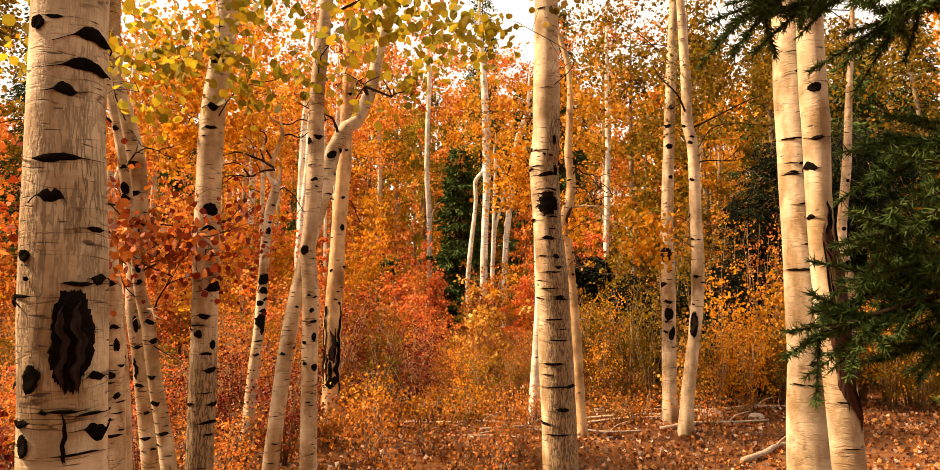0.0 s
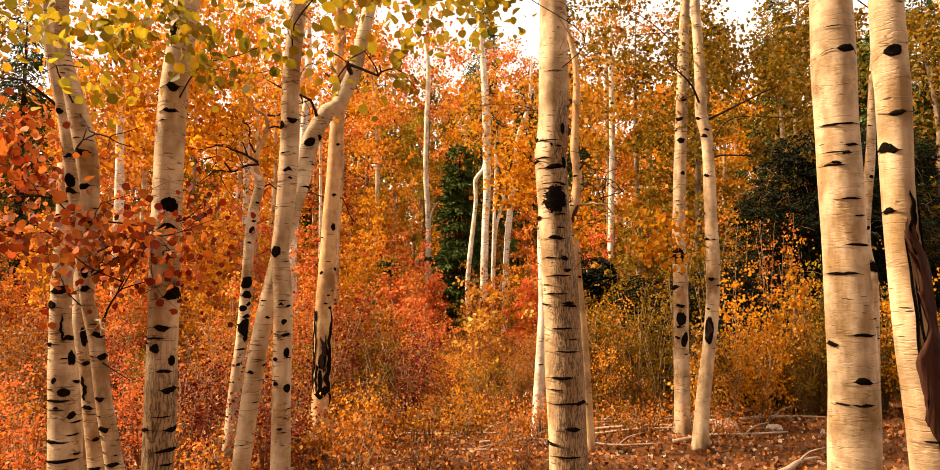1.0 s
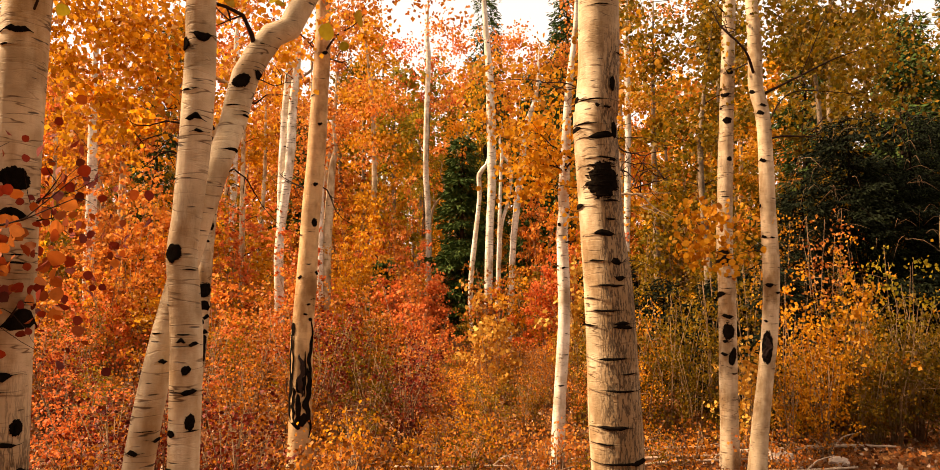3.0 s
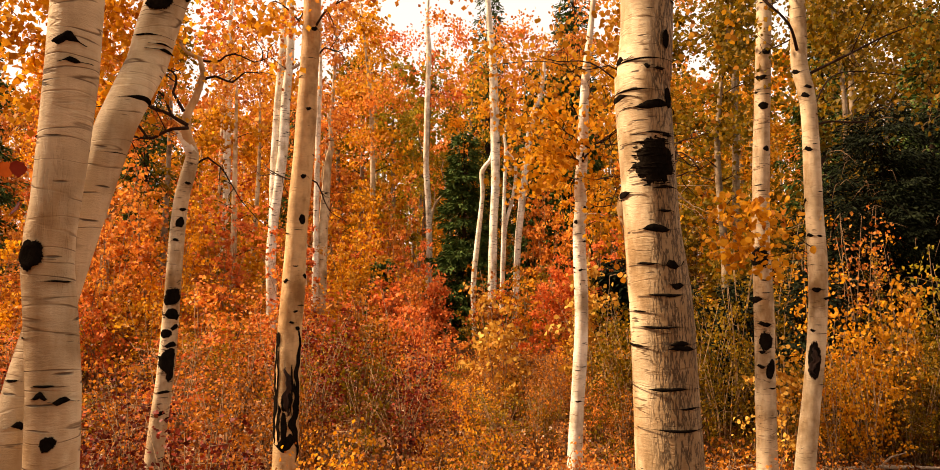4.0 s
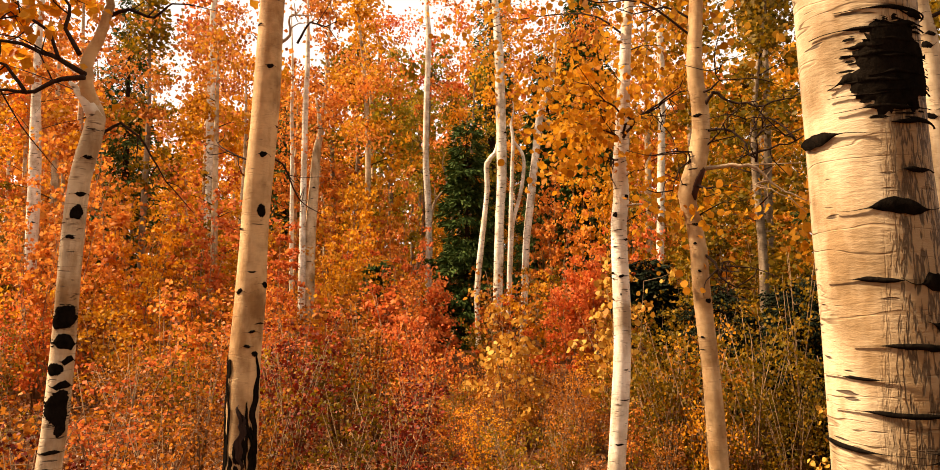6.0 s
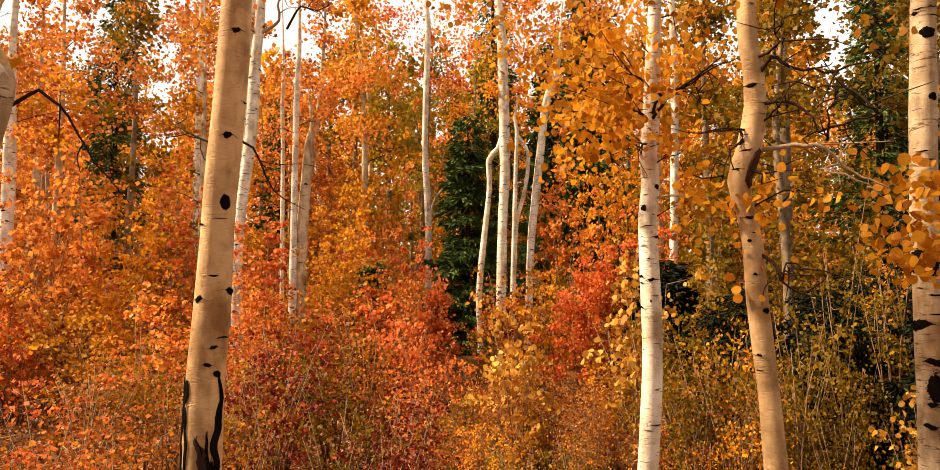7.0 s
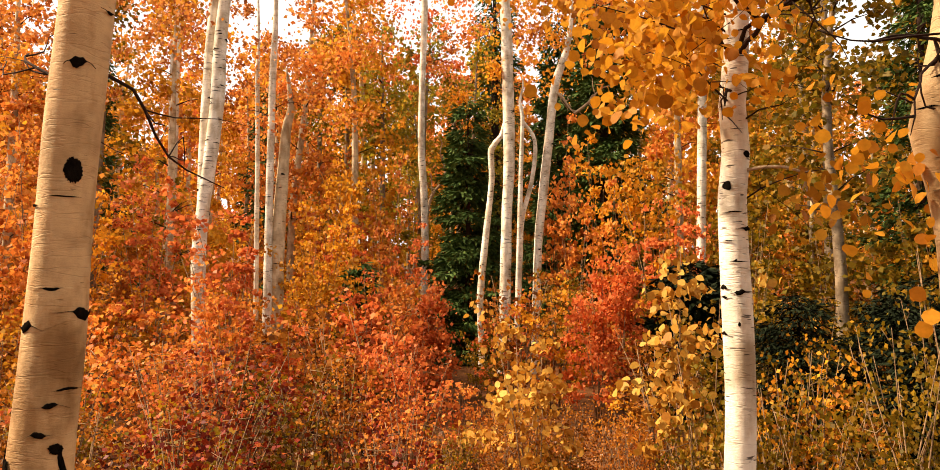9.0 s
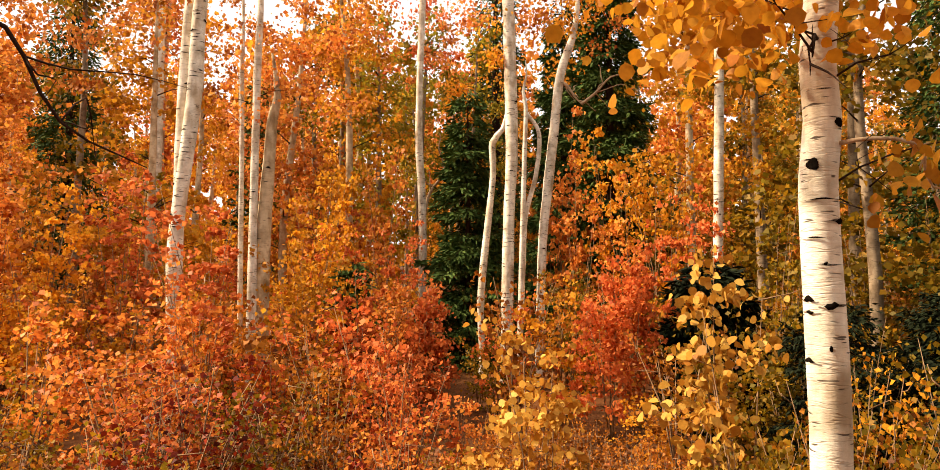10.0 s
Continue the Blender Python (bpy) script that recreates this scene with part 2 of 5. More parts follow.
def spline(points, step):
    """A smooth run through control points (any width of tuple), sampled about every step metres."""
    p = np.array(points, dtype=float)
    p = np.vstack((2 * p[0] - p[1], p, 2 * p[-1] - p[-2]))
    out = []
    for i in range(1, len(p) - 2):
        n = max(1 if step >= 0.5 else 2, int(np.linalg.norm(p[i + 1, :3] - p[i, :3]) / step))
        for k in range(n):
            t = k / n
            out.append(0.5 * (2 * p[i] + (p[i + 1] - p[i - 1]) * t + (2 * p[i - 1] - 5 * p[i] + 4 * p[i + 1] - p[i + 2]) * t * t
                              + (3 * p[i] - p[i - 1] - 3 * p[i + 1] + p[i + 2]) * t ** 3))
    out.append(p[-2])
    return np.array(out)


def tube_arrays(path, sides, wobble=0.0, seed=0, first=0):
    """Rings round a path of (x, y, z, r), closed by a fan at both ends."""
    path = np.asarray(path)
    n = len(path)
    tang = np.gradient(path[:, :3], axis=0)
    tang /= np.linalg.norm(tang, axis=1)[:, None] + 1e-9
    ref = np.array((0.0, 1.0, 0.0)) if abs(tang[:, 1]).mean() < 0.8 else np.array((1.0, 0.0, 0.0))
    u = np.cross(tang, ref)
    u /= np.linalg.norm(u, axis=1)[:, None] + 1e-9
    v = np.cross(tang, u)
    ang = np.linspace(0, 2 * math.pi, sides, endpoint=False)
    r = np.repeat(path[:, 3:4], sides, axis=1)
    if wobble:
        s = seed * 1.7
        zz = path[:, 2:3]
        r = r * (1 + wobble * (np.sin(2 * ang + 3.1 * zz + s) + 0.6 * np.sin(3 * ang - 5.3 * zz + 2 * s) + 0.8 * np.sin(9.0 * zz + s)))
    co = path[:, None, :3] + r[:, :, None] * (np.cos(ang)[None, :, None] * u[:, None, :] + np.sin(ang)[None, :, None] * v[:, None, :])
    verts = np.vstack((co.reshape(-1, 3), path[:1, :3], path[-1:, :3]))
    i, j = np.meshgrid(np.arange(n - 1), np.arange(sides), indexing="ij")
    j2 = (j + 1) % sides
    quads = np.stack((i * sides + j, i * sides + j2, (i + 1) * sides + j2, (i + 1) * sides + j), axis=-1).reshape(-1, 4)
    k = np.arange(sides)
    cap0 = np.stack(((k + 1) % sides, k, np.full(sides, n * sides)), axis=-1)
    cap1 = np.stack(((n - 1) * sides + k, (n - 1) * sides + (k + 1) % sides, np.full(sides, n * sides + 1)), axis=-1)
    loops = np.concatenate((quads.ravel(), cap0.ravel(), cap1.ravel())) + first
    sizes = np.concatenate((np.full(len(quads), 4), np.full(2 * sides, 3)))
    return verts, loops, sizes


def tube(name, points, mat, parent=None, sides=10, step=0.08, wobble=0.0, seed=0, label=""):
    v, l, s = tube_arrays(spline(points, step), sides, wobble, seed)
    return link_mesh(name, v, l, s, mat, parent, label, True)


def tubes(name, runs, mat, parent=None, sides=5, step=0.1, label=""):
    """Several thin stems joined into one part."""
    vs, ls, ss, first = [], [], [], 0
    for pts in runs:
        v, l, s = tube_arrays(spline(pts, step), sides, 0, 0, first)
        vs.append(v), ls.append(l), ss.append(s)
        first += len(v)
    return tagged(link_mesh(name, np.vstack(vs), np.concatenate(ls), np.concatenate(ss), mat, parent, label, True), kind="stuff")


ROUND = [(0, -0.5), (0.34, -0.33), (0.5, 0.0), (0.36, 0.3), (0, 0.55), (-0.36, 0.3), (-0.5, 0.0), (-0.34, -0.33)]
KITE = [(0, -0.5), (0.46, -0.02), (0, 0.55), (-0.46, -0.02)]


def leaf_arrays(centres, size, rng, shape=KITE, hang=0.3, cup=0.12):
    """Small leaves, turned every way, cupped a little along the midrib."""
    n, k = len(centres), len(shape)
    nor = rng.normal(size=(n, 3))
    nor[:, 2] = np.abs(nor[:, 2]) * (1 - hang)
    nor /= np.linalg.norm(nor, axis=1)[:, None]
    t = rng.normal(size=(n, 3))
    t[:, 2] -= 0.8
    t -= (t * nor).sum(1)[:, None] * nor
    t /= np.linalg.norm(t, axis=1)[:, None]
    b = np.cross(nor, t)
    s = size * rng.uniform(0.6, 1.25, n)
    sh = np.array(shape)
    bend = cup * np.abs(sh[:, 0]) * 1.6 - cup * np.abs(sh[:, 1])
    v = centres[:, None, :] + s[:, None, None] * (sh[None, :, :1] * b[:, None, :] + sh[None, :, 1:] * t[:, None, :] + bend[None, :, None] * nor[:, None, :])
    return v.reshape(-1, 3), np.arange(n * k), np.full(n, k)


def leaves(name, centres, size, mat, parent, rng, shape=KITE, hang=0.3, label=""):
    v, l, s = leaf_arrays(np.asarray(centres), size, rng, shape, hang)
    return tagged(link_mesh(name, v, l, s, mat, parent, label), kind="stuff")


def rise(x, y):
    """Height of the forest floor."""
    z = 0.05 * np.clip(y - 10, 0, 16) + 0.10 * np.clip(y - 26, 0, 40)
    z = z + 0.05 * np.sin(0.9 * x + 0.4 * y) + 0.04 * np.sin(1.7 * y - 0.6 * x + 1) + 0.02 * np.sin(3.3 * x + 2.1 * y)
    return z


def base(name, x, y, label, category, group=""):
    ob = new(name)
    ob.location = (x, y, float(rise(x, y)))
    ob.empty_display_size = 0.2
    return tagged(ob, label, category, group)


# ---- forest floor ----
gx = np.concatenate(([-1500, -500, -150, -70, -40], np.arange(-28, 28.01, 0.35), [40, 70, 150, 500, 1500]))
gy = np.concatenate(([-1500, -400, -100, -30, -12], np.arange(-6, 45.01, 0.35), [60, 90, 200, 600, 2500]))
GX, GY = np.meshgrid(gx, gy)
rngg = np.random.default_rng(3)
GZ = rise(GX, GY) + rngg.normal(0, 0.012, GX.shape)
gi, gj = np.meshgrid(np.arange(len(gy) - 1), np.arange(len(gx) - 1), indexing="ij")
nx = len(gx)
quads = np.stack((gi * nx + gj, gi * nx + gj + 1, (gi + 1) * nx + gj + 1, (gi + 1) * nx + gj), axis=-1).reshape(-1, 4)
ground = link_mesh("ground", np.stack((GX.ravel(), GY.ravel(), GZ.ravel()), axis=1), quads.ravel(), np.full(len(quads), 4), SOIL, smooth=True)
tagged(ground, "brown forest soil under a layer of fallen leaves", "ground", kind="structure")

# fallen leaves lying on the soil
rng = np.random.default_rng(11)
n = 52000
lx, ly = rng.uniform(-7, 8, n), 1.5 + 13.5 * rng.random(n) ** 0.9
lz = rise(lx, ly) + 0.012 + 0.03 * rng.random(n)
v, l, s = leaf_arrays(np.stack((lx, ly, lz), axis=1), 0.052, rng, KITE, 0.0, 0.3)
litter = link_mesh("leaf_litter", v, l, s, leaf_material("litter_leaf", [(0.56, 0.18, 0.04), (0.36, 0.09, 0.02), (0.66, 0.30, 0.10), (0.14, 0.04, 0.015), (0.80, 0.56, 0.40)], glow=0.1))
tagged(litter, "dry tan and rust leaves strewn over the soil", "leaf litter", kind="stuff")


# ---- aspens ----
def grow_limbs(parent, o, spots, rng, mat, r0=0.02, twigs=3, small=False):
    """A curved, tapering limb from the trunk to each spot, with a few side twigs."""
    for start, end in spots:
        a, b = np.array(start) - o, np.array(end) - o
        d = b - a
        ln = np.linalg.norm(d)
        k1 = a + 0.35 * d + rng.normal(0, 0.07 * ln, 3) + (0, 0, 0.08 * ln)
        k2 = a + 0.7 * d + rng.normal(0, 0.07 * ln, 3) + (0, 0, 0.05 * ln)
        main = spline([(*a, r0), (*k1, r0 * 0.75), (*k2, r0 * 0.5), (*b, r0 * 0.2)], 0.08)
        v, l, s = tube_arrays(main, 7)
        limb = link_mesh("limb", v, l, s, mat, parent, "", True)
        for _ in range(twigs):
            q = main[int(rng.uniform(0.3, 0.95) * (len(main) - 1)), :3]
            w = (d / ln * 0.25 + rng.normal(0, 0.25, 3)) * min(ln, 0.9)
            run = [(*q, r0 * 0.4), (*(q + 0.35 * w + rng.normal(0, 0.05 * ln, 3)), r0 * 0.3), (*(q + 0.7 * w + rng.normal(0, 0.04 * ln, 3)), r0 * 0.2), (*(q + w), r0 * 0.1)]
            tube("twig", run, mat, limb, 4, 0.08)


def clumps(spots, n, spread, rng):
    """Leaf places in uneven clumps round the given spots."""
    spots = np.asarray(spots)
    w = rng.uniform(0.4, 1.6, len(spots))
    pick = rng.choice(len(spots), n, p=w / w.sum())
    sp = spread * rng.uniform(0.5, 1.3, len(spots))
    return spots[pick] + rng.normal(0, 1, (n, 3)) * sp[pick][:, None] * np.array((1, 1, 0.75))


def aspen(label, pts, top=7.5, bark=None, sides=20, seed=0, crown=(), limbs=(), scars=(), random_knots=6, lean=0.5, group="aspens", step=0.1, boughs=()):
    """Aspen: trunk through its control points, down to the soil and up to the top; limbs, crown and branch scars.
    crown: (spot, half sizes, clumps, leaves, leaf size, tone); scars: (height, turn in degrees from the viewer's side, width, height)."""
    rng = np.random.default_rng(seed)
    p = [np.array(q, dtype=float) for q in pts]
    x0, y0, z0, r0 = p[0]
    g = float(rise(x0, y0))
    low = []
    if z0 > g + 0.15:
        slope = (p[0][:2] - p[1][:2]) / max(0.2, p[1][2] - p[0][2])
        slope = np.clip(slope, -0.25, 0.25)
        foot = p[0][:2] + slope * (z0 - g) * 0.8
        low = [np.array((*foot, g - 0.12, r0 * 1.28)), np.array((*(foot + (p[0][:2] - foot) * 0.25), g + (z0 - g) * 0.2, r0 * 1.08))]
        if z0 - g < 0.6:
            low = low[:1]
    high = []
    if top > p[-1][2] + 0.3:
        d = (p[-1] - p[-2]) / max(0.1, p[-1][2] - p[-2][2])
        hgt = top - p[-1][2]
        for f in (0.35, 0.7, 1.0):
            high.append(np.array((p[-1][0] + np.clip(d[0], -0.15, 0.15) * hgt * f * lean + rng.normal(0, 0.04), p[-1][1] + np.clip(d[1], -0.2, 0.2) * hgt * f * lean,
                                  p[-1][2] + hgt * f, p[-1][3] * (1 - 0.8 * f))))
    allp = low + p + high
    o = np.array((allp[0][0], allp[0][1], g))
    tree = base("aspen_tree", o[0], o[1], label, "tree", group)
    path = spline(allp, step)
    rel = path.copy()
    rel[:, :3] -= o
    v, l, s = tube_arrays(rel, sides, 0.02, seed + 1)
    link_mesh("trunk", v, l, s, bark or BARK, tree, "", True)

    def surface(z, turn):
        i = int(np.clip(np.searchsorted(path[:, 2], z), 1, len(path) - 1))
        c, r = path[i, :3], path[i, 3]
        a = radians(turn)
        f = np.array((math.sin(a), -math.cos(a), 0.0))
        return np.array((c[0], c[1], z)) - o + f * r * 0.99, f, r

    for z, turn, w, h, *of in scars:
        scar_patch(tree, path, o, z, turn, w, h, seed + int(z * 100), of[0] if of else None, "knot" if h < 0.2 else "scar", 0.012 if of else 0.004)
    for i in range(3 * random_knots):         # thin healed rings across the bark
        z = rng.uniform(max(g + 0.2, 0.4), min(path[-1, 2] * 0.8, 5))
        rr = float(np.interp(z, path[:, 2], path[:, 3]))
        scar_patch(tree, path, o, z, rng.uniform(-70, 70), rr * rng.uniform(0.5, 1.3), rr * rng.uniform(0.05, 0.13), seed * 57 + i, None, "bark_ring", 0.002)
    for i in range(random_knots):
        z = rng.uniform(max(g + 0.3, 0.5), path[-1, 2] * 0.8)
        at, f, r = surface(z, 0)
        w = r * rng.uniform(0.35, 0.9)
        scar_patch(tree, path, o, z, rng.uniform(-85, 85), w, w * rng.uniform(0.16, 0.42), seed * 31 + i)
    for start, end, rr, mt in limbs:
        q = path[int(np.argmin(np.abs(path[:, 2] - start[2])))]
        if math.hypot(q[0] - start[0], q[1] - start[1]) < 0.4:
            start = tuple(q[:3])
        grow_limbs(tree, o, [(start, end)], rng, mt, rr, twigs=4)
    for rr, mt, run in boughs:
        q = path[int(np.argmin(np.abs(path[:, 2] - run[0][2])))]
        if run[0][2] < path[-1, 2] and math.hypot(q[0] - run[0][0], q[1] - run[0][1]) < 0.12:
            run = [tuple(q[:3])] + list(run[1:])
        k = len(run)
        main = spline([(*(np.array(w) - o), rr * (1 - 0.8 * j / (k - 1))) for j, w in enumerate(run)], 0.04)
        main[3:, :3] += rng.normal(0, 0.005, (len(main) - 3, 3))
        v, l, s = tube_arrays(main, 7)
        limb = link_mesh("limb", v, l, s, mt, tree, "", True)
        for _ in range(4 if mt is TWIG else 2):
            j = int(rng.uniform(0.25, 0.98) * (len(main) - 1))
            d = main[min(j + 2, len(main) - 1), :3] - main[j - 2, :3]
            d = d / (np.linalg.norm(d) + 1e-6) * 0.6 + rng.normal(0, 0.6, 3)
            w, c = d * rng.uniform(0.08, 0.26), main[j, :3]
            bend = rng.normal(0, 0.03, 3)
            tube("twig", [(*c, 0.0042), (*(c + 0.4 * w + bend), 0.0032), (*(c + 0.75 * w + 0.5 * bend), 0.0025), (*(c + w), 0.0012)], mt, limb, 4, 0.06)
    for spot, half, nc, nl, size, tone in crown:
        cc = rng.uniform(-1, 1, (nc, 3))
        cc = np.array(spot) + cc * np.array(half)
        tr = []
        for q in cc[: max(1, nc // 8)]:
            i = int(np.clip(np.searchsorted(path[:, 2], q[2] - 0.3 * abs(q[0] - x0) - 0.1), 1, len(path) - 2))
            if np.linalg.norm(path[i, :3] - q) < 3 and q[2] < path[-1, 2] + 0.5:
                tr.append((tuple(path[i, :3]), tuple(q)))
        grow_limbs(tree, o, tr, rng, TWIG, 0.0045 if nl < 600 else 0.008, twigs=3)
        leaves("crown", clumps(cc, nl, 0.16 if nl > 600 else 0.10, rng) - o, size, LEAF[tone], tree, rng, ROUND if size < 0.065 and nl < 1600 else KITE)
    return tree


def on_bark(path, o, z, ang, out):
    """A point on the trunk's skin at that height and turn, and so far proud of it."""
    i = int(np.clip(np.searchsorted(path[:, 2], z), 1, len(path) - 1))
    f = min(max((z - path[i - 1, 2]) / max(1e-4, path[i, 2] - path[i - 1, 2]), 0), 1)
    q = path[i - 1] * (1 - f) + path[i] * f
    r = q[3] * 1.02 + out
    return (q[0] + math.sin(ang) * r - o[0], q[1] - math.cos(ang) * r - o[1], z - o[2])


def scar_patch(tree, path, o, z, turn, w, h, seed, mat=None, name="knot", proud=0.004):
    """A dark scar bent round the trunk: wide ones are eyes that run out into thin lines, tall ones ragged patches with flecks round the rim."""
    rng = np.random.default_rng(seed)
    r = float(np.interp(z, path[:, 2], path[:, 3]))
    verts, loops, sizes = [], [], []

    def spot(du, dz, out):
        verts.append(on_bark(path, o, z + dz, radians(turn) + max(-1.55, min(1.55, du / r)), out))

    def fleck(du, dz, fw, fh):
        k = len(verts)
        for a in (0, 1.2, 2.2, 3.3, 4.2, 5.2):
            spot(du + 0.5 * fw * math.cos(a) * rng.uniform(0.6, 1.2), dz + 0.5 * fh * math.sin(a) * rng.uniform(0.6, 1.2), 0.0015)
        loops.extend(range(k, k + 6))
        sizes.append(6)

    if h <= 0.7 * w:
        n = 35 if h > 0.006 else 13
        left, right = rng.uniform(0.6, 1.35) * w, rng.uniform(0.6, 1.35) * w
        arch = rng.uniform(-0.5, 0.6) * h
        fat = rng.uniform(0.34, 0.5)
        edge = np.convolve(rng.normal(0, 0.13, n + 4), (0.25, 0.5, 0.25), "same")[2:-2]
        edge_b = np.convolve(rng.normal(0, 0.13, n + 4), (0.25, 0.5, 0.25), "same")[2:-2]
        lines = []
        for k in range(n):
            t = -1 + 2 * k / (n - 1)
            du = t * (right if t > 0 else left)
            body = math.exp(-abs(du / (fat * w)) ** 4.5)
            tail = 0.07 * (1 - abs(t)) ** 0.5
            mid = -arch * t * t - 0.15 * h * math.sin(5 * t + seed)
            lines.append((du, mid + 0.5 * h * (body * (1 + edge[k]) + tail), mid - 0.5 * h * (body * (0.85 + edge_b[k]) + tail)))
        for mix, out in ((0.0, 0.0005), (0.25, proud), (0.75, proud), (1.0, 0.0005)):
            for du, up, low in lines:
                spot(du, up * (1 - mix) + low * mix, out)
        for i in range(3):
            for k in range(n - 1):
                loops += [i * n + k, (i + 1) * n + k, (i + 1) * n + k + 1, i * n + k + 1]
                sizes.append(4)
    else:
        m, rings = 96, ((1.0, 0.0005), (0.86, proud), (0.5, proud * 0.7), (0.2, proud * 0.4))
        a = 2 * math.pi * np.arange(m) / m
        jag = 1 + sum(rng.normal(0, 0.30 / k ** 0.8) * np.sin(k * a + rng.uniform(0, 6.28)) for k in (2, 3, 5, 8, 13, 21)) * 0.5 + rng.normal(0, 0.045, m)
        bend, phase = (0.28 * w if h > 4 * w else 0.0), rng.uniform(0, 6.28)
        for rad, out in rings:
            for k in range(m):
                g = jag[k] if rad > 0.6 else 1.0
                dz = rad * g * 0.5 * h * math.sin(a[k])
                spot(rad * g * 0.5 * w * math.cos(a[k]) + bend * (math.sin(9 * dz / h + phase) + 0.5 * math.sin(23 * dz / h)), dz, out)
        for i in range(len(rings) - 1):
            for k in range(m):
                loops += [i * m + k, i * m + (k + 1) % m, (i + 1) * m + (k + 1) % m, (i + 1) * m + k]
                sizes.append(4)
        loops += [(len(rings) - 1) * m + k for k in range(m)]
        sizes.append(m)
        if mat is None and w > 0.1:
            broad = h < 1.8 * w                  # burnt patches break up sideways, long scars upwards
            for _ in range(46 if broad else 22):
                b, q = rng.uniform(0, 6.28), rng.uniform(0.92, 1.22)
                fleck(q * 0.5 * w * math.cos(b), q * 0.5 * h * math.sin(b), w * rng.uniform(0.05, 0.30 if broad else 0.12), h * rng.uniform(0.012, 0.05 if broad else 0.09))
    return link_mesh(name, verts, loops, sizes, mat or SCAR_AND_SHADE, tree, "", True)


# the trees that the path passes, nearest first
aspen("large pale aspen with a long black scar and dark eyes",
      [(-0.895, 1.622, 1.300, 0.088), (-0.906, 1.622, 1.616, 0.092), (-0.916, 1.622, 1.984, 0.084), (-0.916, 1.622, 2.353, 0.081)], 7.5, BARK_OLD, 32, 1,
      scars=[(2.27, -19, 0.034, 0.033), (2.25, 68, 0.080, 0.033), (2.18, 59, 0.093, 0.026), (2.12, 26, 0.046, 0.026), (1.97, 17, 0.094, 0.019), (1.89, 12, 0.048, 0.028), (1.82, 73, 0.051, 0.013), (1.76, -25, 0.029, 0.028), (1.71, -19, 0.012, 0.010), (1.71, 77, 0.043, 0.024), (1.70, 47, 0.068, 0.010), (1.58, 40, 0.086, 0.221), (1.50, -12, 0.044, 0.053), (1.50, 73, 0.040, 0.018), (1.43, 5, 0.019, 0.010), (1.43, 30, 0.077, 0.008), (1.38, 76, 0.070, 0.037), (1.36, -26, 0.031, 0.046), (1.37, 30, 0.008, 0.115), (1.34, 49, 0.082, 0.006), (1.42, 65, 0.065, 0.007), (1.57, 28, 0.018, 0.15, LIP), (1.57, 46, 0.022, 0.16, LIP)], random_knots=6, lean=0.2,
      crown=[((-0.7, 1.9, 4.6), (0.9, 0.9, 1.6), 22, 1500, 0.046, "lime")])
aspen("slender aspen with a brown split seam beside spruce boughs",
      [(1.432, 2.831, 1.311, 0.059), (1.412, 2.831, 1.505, 0.058), (1.381, 2.831, 1.873, 0.052), (1.371, 2.831, 2.068, 0.050), (1.371, 2.831, 2.364, 0.053), (1.360, 2.831, 2.661, 0.052)], 7.0, BARK_SMOOTH, 24, 2,
      scars=[(2.48, -19, 0.049, 0.041), (2.28, -21, 0.053, 0.017), (2.17, -59, 0.056, 0.030), (1.97, -66, 0.046, 0.019), (1.55, 18, 0.075, 0.75, WOOD_SHADE_BROWN), (1.93, 12, 0.02, 0.2), (1.6, -20, 0.010, 0.6), (1.5, -6, 0.008, 0.5), (1.86, 50, 0.02, 0.3)], random_knots=2, lean=0.2,
      crown=[((1.5, 3.2, 4.6), (0.9, 0.9, 1.5), 20, 1200, 0.055, "olive")])
fork = aspen("white aspen bent at a fork, dark branch eyes",
      [(-0.854, 3.891, 1.190, 0.044), (-0.854, 3.891, 1.658, 0.043), (-0.874, 3.891, 1.872, 0.042), (-0.864, 3.891, 1.983, 0.040), (-0.844, 3.891, 2.217, 0.043), (-0.834, 3.891, 2.502, 0.042), (-0.834, 3.891, 2.747, 0.040)], 6.5, BARK, 24, 3,
      scars=[(2.50, 24, 0.047, 0.025), (2.27, 10, 0.035, 0.019), (2.48, -50, 0.035, 0.039), (1.89, -12, 0.045, 0.054), (1.51, 31, 0.048, 0.016), (1.29, -24, 0.027, 0.019), (1.65, 2, 0.020, 0.012), (1.64, 45, 0.030, 0.012), (1.40, -30, 0.024, 0.019), (1.27, 46, 0.035, 0.039), (1.57, 19, 0.023, 0.027), (1.43, 38, 0.029, 0.043)], random_knots=7, lean=0.3,
      crown=[((-0.30, 3.3, 2.85), (0.32, 0.3, 0.16), 15, 300, 0.046, "lime"), ((-0.7, 3.6, 4.2), (0.9, 0.8, 0.8), 18, 900, 0.046, "lime")])
